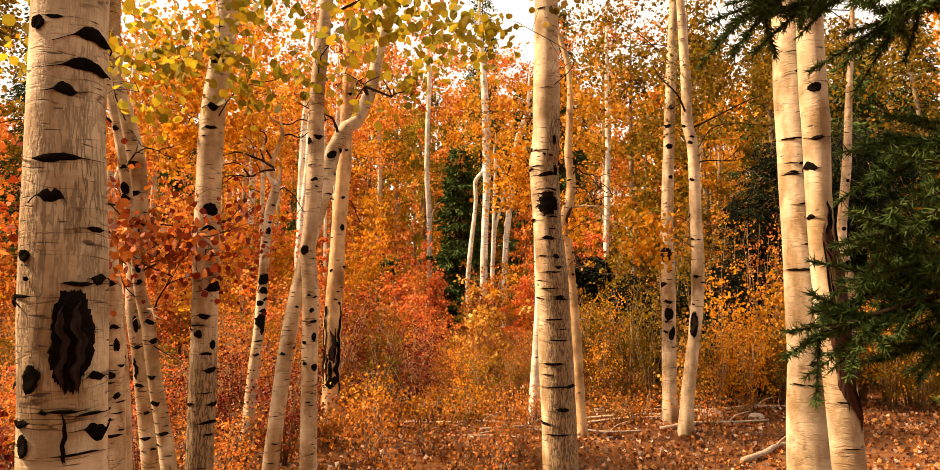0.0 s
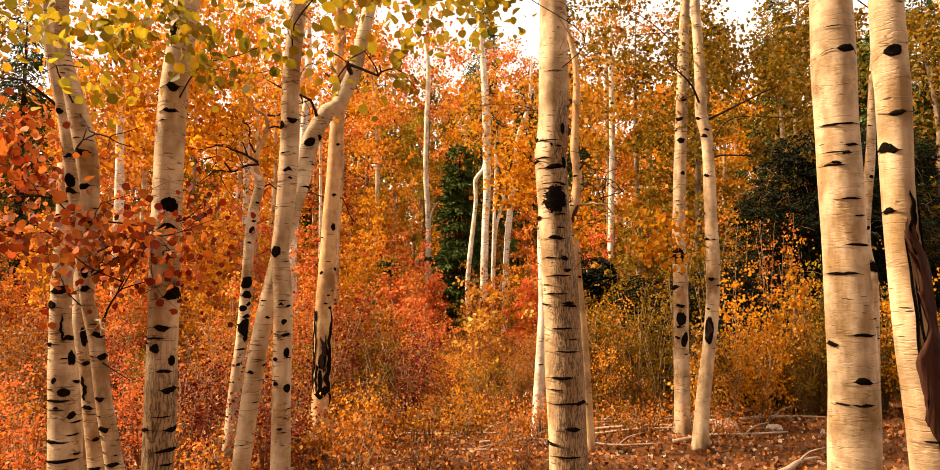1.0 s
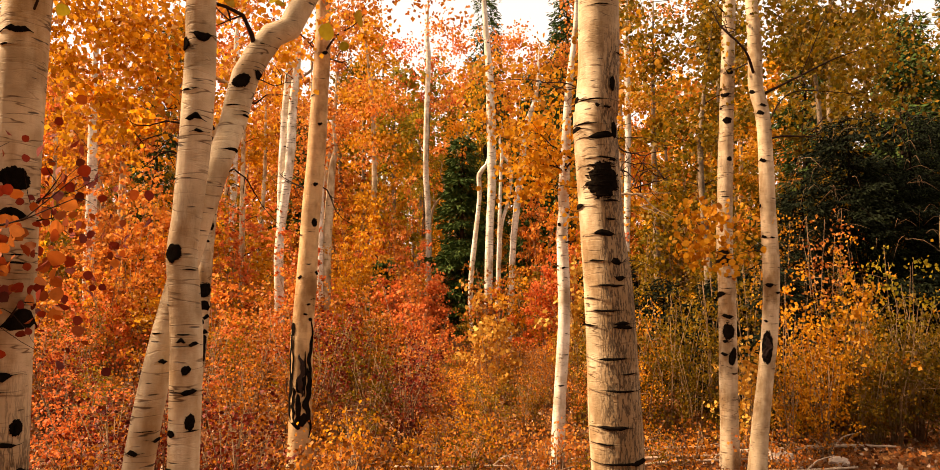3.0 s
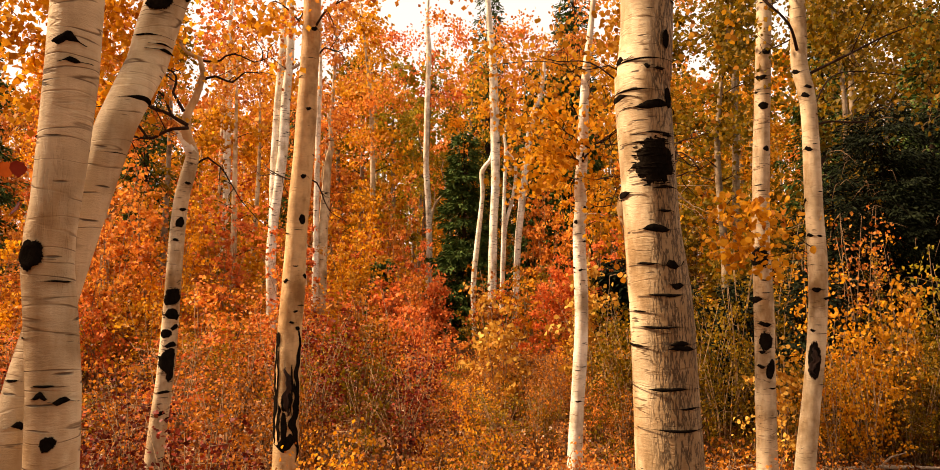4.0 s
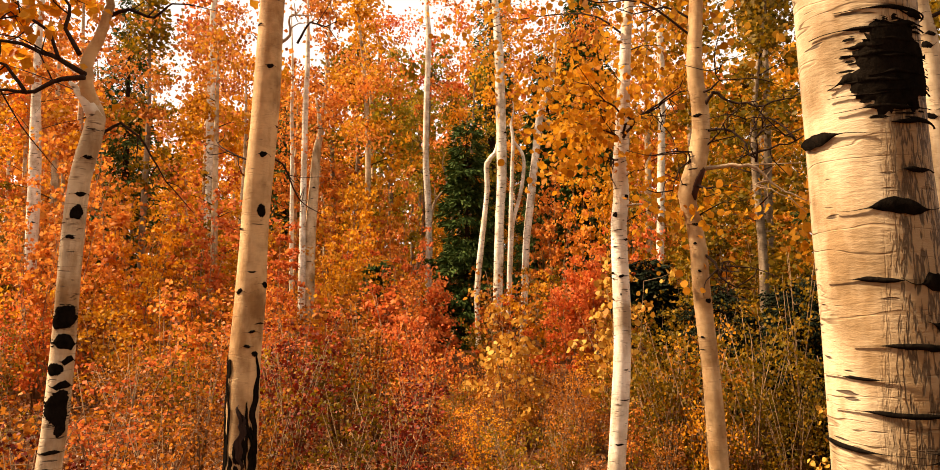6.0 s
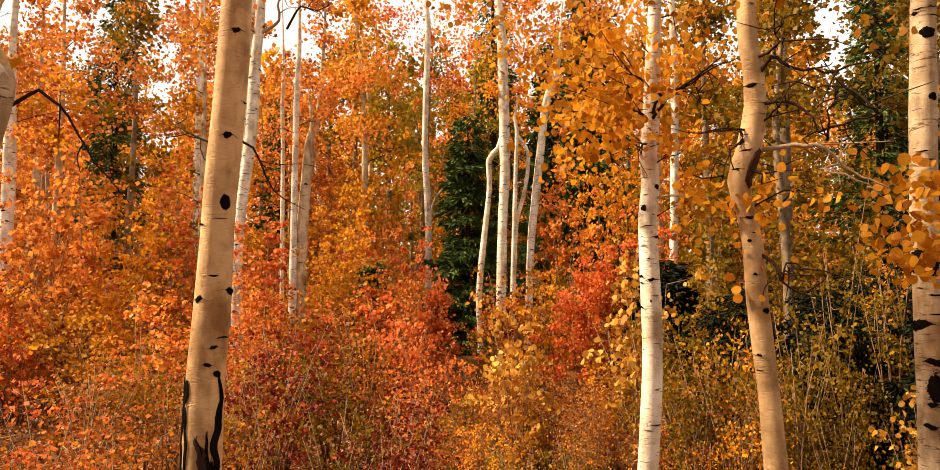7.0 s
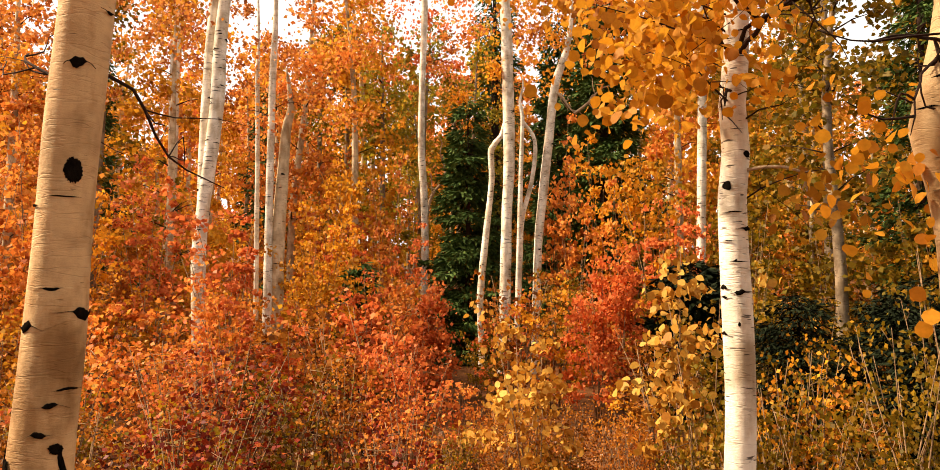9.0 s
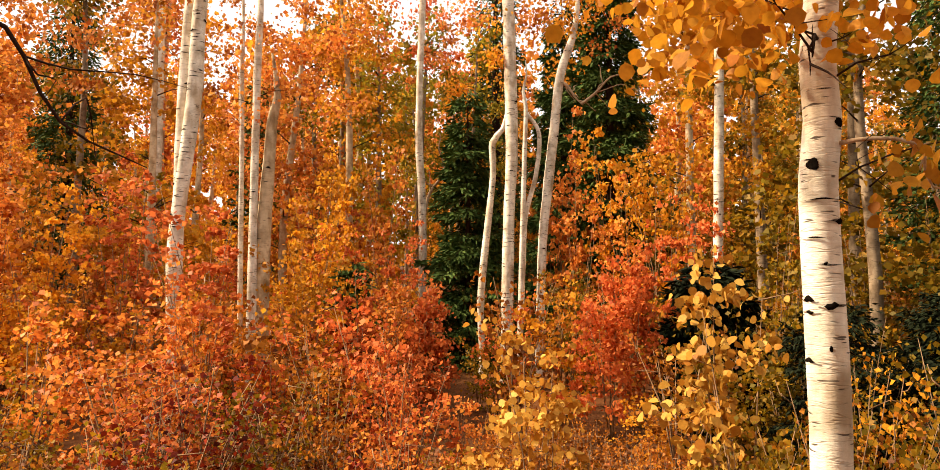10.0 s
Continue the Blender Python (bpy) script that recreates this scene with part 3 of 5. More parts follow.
aspen("leaning aspen crossing behind its neighbour",
      [(-1.016, 3.940, 1.180, 0.042), (-0.965, 3.960, 1.556, 0.040), (-0.914, 4.010, 1.851, 0.038), (-0.833, 4.040, 2.166, 0.037), (-0.822, 4.140, 2.318, 0.042), (-0.801, 4.190, 2.491, 0.045), (-0.730, 4.240, 2.643, 0.042), (-0.618, 4.340, 2.855, 0.039)], 6.5, BARK, 24, 4,
      scars=[(2.46, 10, 0.053, 0.052), (2.49, 84, 0.044, 0.027), (2.22, 82, 0.076, 0.011), (1.34, -8, 0.027, 0.016), (1.37, 86, 0.040, 0.012), (1.59, 35, 0.021, 0.012)], random_knots=5, lean=1.2,
      limbs=[((-0.62, 4.28, 2.82), (-0.42, 3.9, 2.78), 0.012, TWIG), ((-0.75, 4.2, 2.6), (-1.0, 4.0, 2.75), 0.009, TWIG)],
      crown=[((-0.50, 3.95, 2.79), (0.24, 0.2, 0.1), 9, 70, 0.052, "lime")])
aspen("straight pale aspen with stacked dark eyes",
      [(-1.516, 4.132, 0.682, 0.075), (-1.506, 4.132, 1.486, 0.073), (-1.506, 4.132, 2.138, 0.074), (-1.485, 4.132, 2.728, 0.068), (-1.425, 4.132, 3.298, 0.060)], 7.0, BARK_BASE, 28, 5,
      scars=[(2.72, 16, 0.074, 0.043), (2.60, 14, 0.068, 0.022), (2.13, 33, 0.094, 0.068), (2.02, 31, 0.087, 0.031), (1.69, 61, 0.104, 0.062), (1.53, 16, 0.068, 0.031), (1.43, -7, 0.049, 0.043), (1.23, 56, 0.089, 0.031), (1.04, 88, 0.138, 0.025), (0.94, 66, 0.129, 0.019), (3.01, 0, 0.099, 0.074), (1.32, 31, 0.075, 0.015), (1.37, 59, 0.039, 0.050)], random_knots=7, lean=0.3,
      crown=[((-1.35, 3.5, 2.86), (0.55, 0.35, 0.2), 20, 420, 0.046, "lime"), ((-1.30, 4.05, 2.0), (0.13, 0.12, 0.26), 16, 85, 0.032, "wine"), ((-1.42, 3.92, 1.90), (0.26, 0.1, 0.07), 14, 120, 0.040, "rust"), ((-1.28, 4.0, 1.72), (0.10, 0.1, 0.10), 8, 30, 0.032, "wine"), ((-1.4, 4.2, 4.2), (0.9, 0.9, 0.9), 16, 800, 0.046, "lime")])
aspen("leaning pale aspen with dark eyes behind rust-red sprays",
      [(-1.832, 4.19, 0.83, 0.046), (-1.876, 4.19, 1.149, 0.045), (-1.901, 4.19, 1.332, 0.043), (-1.936, 4.19, 1.556, 0.047), (-1.93, 4.19, 1.871, 0.051), (-1.93, 4.19, 2.13, 0.052), (-1.95, 4.19, 2.413, 0.053), (-2.039, 4.19, 2.733, 0.051), (-2.091, 4.19, 2.889, 0.049), (-2.116, 4.19, 3.142, 0.046)], 6.5, BARK, 24, 6,
      scars=[(2.405, 6, 0.07, 0.034), (2.23, 4, 0.065, 0.028), (2.05, 30, 0.05, 0.02), (1.134, 0, 0.06, 0.022), (1.35, 20, 0.05, 0.02), (0.98, 30, 0.04, 0.018), (1.48, 25, 0.03, 0.09), (1.23, -10, 0.02, 0.12), (0.84, 8, 0.06, 0.02)], random_knots=6, lean=0.4,
      limbs=[((-1.92, 4.1, 2.0), (-1.35, 3.8, 1.93), 0.007, TWIG), ((-1.92, 4.1, 2.1), (-2.5, 3.9, 2.1), 0.007, TWIG), ((-1.9, 4.1, 1.75), (-1.45, 3.9, 1.98), 0.006, TWIG)],
      boughs=[(0.006, TWIG, [(-1.93, 4.15, 2.62), (-1.84, 4.05, 2.48), (-1.72, 4.02, 2.47), (-1.58, 4.0, 2.50)]), (0.008, TWIG, [(-1.86, 4.1, 1.42), (-1.78, 4.05, 1.55), (-1.66, 4.0, 1.72), (-1.62, 3.95, 1.78)])],
      crown=[((-1.92, 3.92, 1.94), (0.36, 0.14, 0.10), 26, 330, 0.042, "rust"), ((-2.35, 4.1, 2.32), (0.30, 0.2, 0.26), 24, 330, 0.044, "rust"), ((-1.68, 3.9, 1.80), (0.2, 0.12, 0.16), 12, 60, 0.034, "wine"), ((-1.55, 4.3, 1.98), (0.2, 0.1, 0.12), 12, 90, 0.032, "wine"), ((-2.4, 4.4, 2.05), (0.3, 0.2, 0.3), 14, 160, 0.036, "red"), ((-2.1, 3.6, 2.8), (0.6, 0.4, 0.2), 14, 260, 0.046, "lime")])
aspen("thin crooked dark-kneed aspen stem",
      [(-1.667, 4.02, 0.872, 0.042), (-1.712, 4.02, 1.087, 0.04), (-1.747, 4.02, 1.283, 0.037), (-1.777, 4.02, 1.493, 0.037), (-1.823, 4.02, 1.649, 0.032), (-1.86, 4.02, 1.865, 0.029), (-1.891, 4.02, 2.068, 0.025), (-1.923, 4.02, 2.237, 0.029), (-1.946, 4.02, 2.381, 0.026), (-1.99, 4.02, 2.597, 0.023), (-2.036, 4.02, 2.805, 0.024), (-2.074, 4.02, 3.016, 0.022)], 5.0, BARK, 20, 7,
      scars=[(2.24, 10, 0.05, 0.07), (2.19, 0, 0.05, 0.03), (2.58, 5, 0.035, 0.03), (2.36, 30, 0.035, 0.02), (1.50, 40, 0.06, 0.03), (1.40, 55, 0.05, 0.03), (1.72, 20, 0.05, 0.03), (1.80, 35, 0.03, 0.06), (1.06, -5, 0.05, 0.026), (1.2, 0, 0.04, 0.02), (0.9, 20, 0.05, 0.02)], random_knots=5, lean=0.3,
      limbs=[((-1.87, 4.0, 1.60), (-1.62, 3.85, 1.52), 0.008, PALE_TWIG), ((-1.82, 4.0, 1.35), (-1.55, 3.9, 1.30), 0.005, TWIG), ((-2.0, 4.0, 2.6), (-2.3, 3.9, 2.75), 0.008, TWIG)])
aspen("stout pale aspen post with black bands and a broken top",
      [(-2.429, 4.98, 0.636, 0.097), (-2.44, 4.98, 0.923, 0.094), (-2.458, 4.98, 1.282, 0.087), (-2.476, 4.98, 1.649, 0.077), (-2.491, 4.98, 1.939, 0.055), (-2.498, 4.98, 2.216, 0.044), (-2.509, 4.98, 2.489, 0.037)], 2.62, BARK, 28, 8,
      scars=[(1.71, 15, 0.14, 0.05), (1.62, -30, 0.07, 0.05), (1.384, -35, 0.05, 0.03), (1.42, 45, 0.08, 0.03), (1.17, -10, 0.03, 0.035), (1.10, 25, 0.07, 0.05), (1.05, -5, 0.16, 0.016), (0.96, 50, 0.06, 0.04), (0.814, -20, 0.11, 0.022), (0.70, 20, 0.17, 0.02), (2.14, -20, 0.05, 0.07), (1.48, 20, 0.016, 0.16), (1.30, 55, 0.04, 0.10)], random_knots=6)
aspen("slim aspen standing close behind a banded post",
      [(-2.455, 5.25, 0.569, 0.042), (-2.474, 5.25, 0.874, 0.042), (-2.504, 5.25, 1.178, 0.042), (-2.546, 5.25, 1.563, 0.043)], 2.6, BARK_SMOOTH, 16, 61,
      scars=[(1.18, 10, 0.05, 0.25), (0.95, 20, 0.05, 0.02), (1.42, 0, 0.04, 0.03)], random_knots=3)
aspen("stout pale aspen with a black burn above head height",
      [(0.633, 5.446, 1.380, 0.124), (0.612, 5.446, 1.819, 0.117), (0.591, 5.446, 2.027, 0.112), (0.570, 5.446, 2.434, 0.109), (0.560, 5.446, 2.654, 0.108), (0.581, 5.446, 2.863, 0.104)], 8.0, BARK_FLANK, 36, 9,
      scars=[(1.45, -10, 0.16, 0.014), (1.30, 5, 0.20, 0.011), (1.13, -15, 0.15, 0.020), (0.96, 0, 0.20, 0.013), (0.80, 10, 0.12, 0.030), (0.62, -8, 0.18, 0.013), (1.38, 25, 0.08, 0.008), (1.05, -35, 0.09, 0.009), (2.235, -6, 0.09, 0.012), (2.385, -14, 0.10, 0.009), (2.21, 18, 0.08, 0.010), (2.335, -20, 0.07, 0.012), (2.285, -16, 0.09, 0.010), (2.42, 10, 0.11, 0.009), (2.26, -22, 0.06, 0.007), (2.36, 8, 0.07, 0.012), (2.30, 6, 0.06, 0.010), (2.39, 14, 0.05, 0.014), (2.27, 20, 0.06, 0.014), (2.33, 2, 0.05, 0.008), (2.41, 30, 0.05, 0.016), (2.72, -79, 0.058, 0.029), (2.71, -29, 0.164, 0.008), (2.68, -8, 0.028, 0.018), (2.67, 18, 0.038, 0.012), (2.53, 7, 0.151, 0.034), (2.57, -77, 0.123, 0.025), (2.59, -39, 0.131, 0.008), (2.31, 2, 0.146, 0.174), (2.29, -35, 0.051, 0.020), (2.35, -24, 0.040, 0.012), (2.19, -83, 0.124, 0.025), (2.05, -6, 0.101, 0.028), (2.12, 14, 0.050, 0.010), (1.92, -32, 0.075, 0.010), (1.91, 16, 0.056, 0.034), (1.80, -2, 0.123, 0.012), (1.74, -56, 0.077, 0.006), (1.68, -21, 0.139, 0.010), (1.60, 21, 0.100, 0.020), (1.61, -79, 0.123, 0.010), (2.79, 31, 0.029, 0.080), (2.56, 44, 0.040, 0.080)], random_knots=3, lean=0.3,
      crown=[((0.4, 5.2, 5.0), (1.1, 1.0, 1.3), 22, 1500, 0.055, "gold"), ((0.10, 4.6, 3.2), (0.3, 0.3, 0.14), 9, 140, 0.046, "lime")])
aspen("tall straight pale aspen beside a slimmer one",
      [(2.131, 4.617, 0.721, 0.133), (2.141, 4.617, 1.318, 0.129), (2.121, 4.617, 1.987, 0.120), (2.100, 4.617, 2.677, 0.116), (2.090, 4.617, 3.377, 0.114)], 8.0, BARK_SMOOTH, 32, 10,
      scars=[(3.06, 9, 0.106, 0.046), (2.63, -20, 0.199, 0.013), (2.40, -42, 0.137, 0.013), (1.80, -37, 0.167, 0.016), (1.41, -76, 0.081, 0.027), (1.46, 2, 0.150, 0.020), (2.21, -3, 0.108, 0.013), (1.21, -4, 0.107, 0.039)], random_knots=5, lean=0.3,
      crown=[((2.3, 5.0, 5.2), (1.1, 1.0, 1.3), 22, 1400, 0.055, "olive")])
aspen("pale aspen ringed by black bands, snapped crooked at the top",
      [(-2.223, 7.55, 0.925, 0.06), (-2.189, 7.55, 1.217, 0.057), (-2.16, 7.55, 1.626, 0.053), (-2.136, 7.55, 2.138, 0.05), (-2.111, 7.55, 2.429, 0.05), (-2.068, 7.55, 2.609, 0.05), (-2.04, 7.55, 2.741, 0.044), (-2.065, 7.55, 2.817, 0.036)], 1.0, BARK, 24, 11,
      scars=[(1.77, 25, 0.125, 0.098), (1.74, -11, 0.073, 0.060), (1.64, 33, 0.122, 0.076), (1.52, -4, 0.085, 0.060), (1.56, 57, 0.064, 0.038), (1.34, 26, 0.128, 0.143), (1.25, 52, 0.051, 0.098), (2.27, 36, 0.062, 0.068), (2.54, 40, 0.039, 0.019), (2.15, 16, 0.038, 0.019), (1.13, 26, 0.106, 0.019), (0.99, 23, 0.060, 0.030), (1.44, 41, 0.079, 0.038), (2.36, 45, 0.049, 0.023)], random_knots=6,
      boughs=[(0.045, BARK_WHITE, [(-2.026, 7.52, 2.744), (-2.07, 7.52, 2.81), (-2.117, 7.52, 2.866), (-2.158, 7.52, 2.915)]),
              (0.038, BARK_TAN, [(-2.034, 7.5, 2.785), (-2.07, 7.5, 2.893), (-2.059, 7.5, 3.041), (-2.001, 7.5, 3.156), (-1.966, 7.5, 3.289), (-1.996, 7.5, 3.399), (-2.082, 7.5, 3.445), (-2.152, 7.5, 3.573)]),
              (0.014, TWIG, [(-2.022, 7.4, 2.915), (-2.144, 7.4, 2.985), (-2.279, 7.4, 3.049), (-2.431, 7.4, 3.075), (-2.555, 7.4, 3.037), (-2.714, 7.4, 3.075)]),
              (0.013, TWIG, [(-1.997, 7.35, 2.886), (-2.145, 7.35, 2.87), (-2.267, 7.35, 2.813), (-2.391, 7.35, 2.832), (-2.482, 7.35, 2.776), (-2.577, 7.35, 2.697)]),
              (0.010, TWIG, [(-2.238, 7.3, 2.801), (-2.303, 7.3, 2.888), (-2.397, 7.3, 2.95), (-2.518, 7.3, 2.919), (-2.622, 7.3, 2.841)]),
              (0.012, TWIG, [(-2.051, 7.4, 3.011), (-2.118, 7.4, 3.139), (-2.106, 7.4, 3.252), (-2.22, 7.4, 3.333), (-2.287, 7.4, 3.431)]),
              (0.011, TWIG, [(-2.018, 7.6, 3.274), (-1.919, 7.6, 3.308), (-1.792, 7.6, 3.267), (-1.694, 7.6, 3.342), (-1.593, 7.6, 3.315)]),
              (0.010, TWIG, [(-2.036, 7.6, 3.428), (-1.922, 7.6, 3.411), (-1.797, 7.6, 3.462), (-1.646, 7.6, 3.417), (-1.496, 7.6, 3.445)]),
              (0.009, TWIG, [(-2.091, 7.3, 2.956), (-2.158, 7.3, 3.106), (-2.284, 7.3, 3.169), (-2.405, 7.3, 3.137), (-2.531, 7.3, 3.216)]),
              (0.009, TWIG, [(-2.102, 7.7, 2.688), (-1.986, 7.7, 2.74), (-1.865, 7.7, 2.637), (-1.776, 7.7, 2.484), (-1.656, 7.7, 2.4)])],
      crown=[((-2.3, 7.6, 4.1), (1.1, 0.7, 0.6), 26, 2400, 0.05, "gold"), ((-2.75, 7.3, 3.6), (0.75, 0.45, 0.6), 40, 2300, 0.05, "gold"), ((-2.75, 7.8, 3.2), (0.45, 0.4, 0.3), 10, 380, 0.05, "gold"), ((-3.3, 7.2, 4.1), (0.9, 0.4, 0.6), 30, 1800, 0.05, "gold")])
slim = aspen("smooth slim aspen, its top lost among gold leaves",
      [(0.826, 9.255, 0.513, 0.066), (0.887, 9.255, 1.476, 0.061), (0.877, 9.255, 2.194, 0.060), (0.877, 9.255, 2.388, 0.058), (0.897, 9.255, 2.573, 0.057), (0.887, 9.255, 2.768, 0.056), (0.908, 9.255, 2.962, 0.054)], 5.2, BARK_WHITE, 28, 12,
      scars=[(2.42, -43, 0.039, 0.037), (1.98, -6, 0.039, 0.022), (2.00, -71, 0.032, 0.019), (1.81, -86, 0.053, 0.015), (1.85, -15, 0.011, 0.018), (2.55, 30, 0.033, 0.030), (1.96, -68, 0.025, 0.011), (2.11, -15, 0.015, 0.009), (2.31, -15, 0.056, 0.006), (2.19, -39, 0.049, 0.006)], random_knots=4,
      boughs=[(0.013, TWIG, [(0.86, 9.2, 2.96), (0.92, 9.15, 3.01), (1.0, 9.1, 3.1), (1.12, 9.05, 3.16), (1.22, 9.0, 3.23), (1.35, 8.95, 3.27)]),
              (0.011, TWIG, [(0.85, 9.2, 2.94), (0.92, 9.15, 3.06), (1.03, 9.08, 3.12), (1.15, 9.02, 3.21), (1.26, 9.0, 3.29), (1.29, 8.95, 3.39)]),
              (0.007, TWIG, [(1.13, 9.05, 3.16), (1.14, 9.05, 3.1), (1.17, 9.05, 3.03)]),
              (0.01, TWIG, [(0.86, 9.2, 2.97), (0.8, 9.15, 3.01), (0.67, 9.1, 3.02), (0.55, 9.1, 3.05)]),
              (0.007, TWIG, [(0.84, 9.2, 2.89), (0.8, 9.1, 2.78), (0.78, 9.1, 2.66)]),
              (0.008, PALE_TWIG, [(0.88, 9.2, 2.47), (1.0, 9.15, 2.49), (1.09, 9.1, 2.46), (1.12, 9.1, 2.38), (1.18, 9.1, 2.33), (1.32, 9.1, 2.34)]),
              (0.009, TWIG, [(0.95, 9.1, 3.08), (0.82, 9.05, 3.16), (0.68, 9.0, 3.24), (0.62, 9.0, 3.36)])],
      crown=[((0.46, 9.0, 2.98), (0.22, 0.25, 0.32), 26, 360, 0.046, "gold"), ((1.2, 9.1, 2.35), (0.18, 0.15, 0.12), 12, 70, 0.046, "gold"), ((0.55, 9.8, 3.75), (0.9, 0.6, 0.5), 20, 900, 0.046, "gold"), ((0.85, 9.05, 3.25), (0.3, 0.12, 0.2), 14, 200, 0.046, "gold"), ((0.80, 9.05, 2.95), (0.28, 0.1, 0.24), 20, 200, 0.046, "gold"), ((0.55, 10.0, 3.35), (0.32, 0.4, 0.3), 14, 420, 0.046, "gold"), ((0.82, 9.7, 3.15), (0.32, 0.3, 0.4), 20, 420, 0.048, "gold")])
aspen("crooked aspen with a swollen bend and spreading bare limbs",
      [(1.202, 8.249, 1.188, 0.052), (1.182, 8.249, 1.472, 0.049), (1.142, 8.249, 1.889, 0.051), (1.131, 8.249, 2.123, 0.050), (1.101, 8.249, 2.306, 0.045), (1.070, 8.249, 2.448, 0.052), (1.121, 8.249, 2.590, 0.060), (1.162, 8.249, 2.814, 0.053), (1.152, 8.249, 3.047, 0.047), (1.131, 8.249, 3.220, 0.045)], 6.0, BARK_TAN, 28, 13,
      # the brown patch at 2.50 paints the shading right of the bend
      scars=[(2.91, -40, 0.053, 0.020), (1.83, 21, 0.036, 0.026), (1.62, -46, 0.033, 0.013), (2.27, -7, 0.048, 0.015), (2.16, -33, 0.021, 0.015), (2.00, -20, 0.020, 0.013), (2.50, 30, 0.05, 0.17, WOOD_SHADE_BROWN)], random_knots=4,
      boughs=[(0.014, PALE_TWIG, [(1.2, 8.22, 2.61), (1.31, 8.17, 2.61), (1.43, 8.12, 2.58), (1.49, 8.1, 2.52), (1.57, 8.07, 2.44), (1.67, 8.02, 2.39)]),
              (0.007, PALE_TWIG, [(1.5, 8.1, 2.51), (1.42, 8.12, 2.49), (1.49, 8.07, 2.45), (1.57, 8.04, 2.4), (1.66, 8.02, 2.33)]),
              (0.0101, TWIG, [(1.17, 8.22, 2.84), (1.23, 8.17, 2.82), (1.3, 8.12, 2.79), (1.34, 8.07, 2.72), (1.35, 8.02, 2.64), (1.4, 8.02, 2.6)]),
              (0.0079, TWIG, [(1.35, 8.02, 2.64), (1.41, 8.0, 2.66), (1.5, 7.97, 2.68), (1.57, 7.92, 2.7), (1.5, 7.87, 2.72), (1.39, 7.87, 2.76)]),
              (0.0072, TWIG, [(1.39, 8.02, 2.6), (1.39, 8.0, 2.67), (1.38, 7.97, 2.72), (1.42, 7.97, 2.79), (1.39, 7.92, 2.85)]),
              (0.0115, TWIG, [(1.16, 8.22, 2.97), (1.21, 8.17, 3.03), (1.25, 8.14, 3.0), (1.34, 8.12, 2.96), (1.44, 8.02, 2.93), (1.53, 7.97, 2.94), (1.65, 7.92, 2.97)]),
              (0.0086, TWIG, [(1.2, 8.17, 3.03), (1.21, 8.12, 3.06), (1.21, 8.1, 3.12), (1.22, 8.02, 3.18)]),
              (0.0065, TWIG, [(1.17, 8.22, 2.74), (1.22, 8.17, 2.77), (1.22, 8.12, 2.79), (1.28, 8.12, 2.88), (1.33, 8.12, 2.94)]),
              (0.0058, TWIG, [(1.12, 8.22, 2.72), (1.0, 8.17, 2.69), (0.9, 8.12, 2.67), (0.79, 8.12, 2.66), (0.69, 8.1, 2.68)]),
              (0.0050, TWIG, [(1.1, 8.22, 2.69), (0.99, 8.16, 2.56), (0.96, 8.12, 2.46), (0.94, 8.12, 2.4)]),
              (0.0115, TWIG, [(1.11, 8.22, 2.51), (1.15, 8.14, 2.47), (1.19, 8.1, 2.44)]),
              (0.0072, TWIG, [(1.57, 7.92, 2.7), (1.5, 7.97, 2.81), (1.38, 8.02, 2.85), (1.31, 8.02, 2.83)]),
              (0.0094, TWIG, [(1.18, 8.22, 2.1), (1.19, 8.17, 2.05), (1.21, 8.12, 1.97), (1.29, 8.1, 1.9), (1.39, 8.1, 1.9)]),
              (0.0058, TWIG, [(1.21, 8.12, 1.97), (1.23, 8.12, 2.05), (1.25, 8.12, 2.0), (1.35, 8.12, 1.95)])],
      crown=[((1.15, 8.25, 2.36), (0.34, 0.12, 0.08), 16, 110, 0.042, "gold"), ((1.0, 8.25, 2.1), (0.14, 0.1, 0.26), 8, 36, 0.042, "gold"), ((1.2, 8.4, 3.75), (0.8, 0.6, 0.4), 20, 650, 0.046, "gold")])
aspen("pale aspen twin with black bands and oval scars",
      [(2.472, 9.075, 0.341, 0.089), (2.482, 9.075, 1.769, 0.086), (2.472, 9.075, 2.265, 0.076), (2.513, 9.075, 3.288, 0.072), (2.563, 9.075, 4.330, 0.065)], 8.0, BARK, 24, 14,
      scars=[(3.95, 2, 0.078, 0.060), (3.71, -39, 0.094, 0.045), (3.45, -12, 0.092, 0.065), (3.06, 11, 0.061, 0.045), (3.58, -70, 0.051, 0.025), (2.09, -32, 0.175, 0.171), (2.04, -92, 0.142, 0.071), (1.71, -78, 0.160, 0.061), (1.50, -18, 0.131, 0.040), (1.35, -14, 0.101, 0.180), (1.11, 12, 0.085, 0.160), (1.26, -34, 0.061, 0.030), (1.13, -45, 0.065, 0.030)], random_knots=8,
      crown=[((2.4, 9.5, 4.9), (1.3, 1.0, 0.9), 26, 2600, 0.05, "olive")])
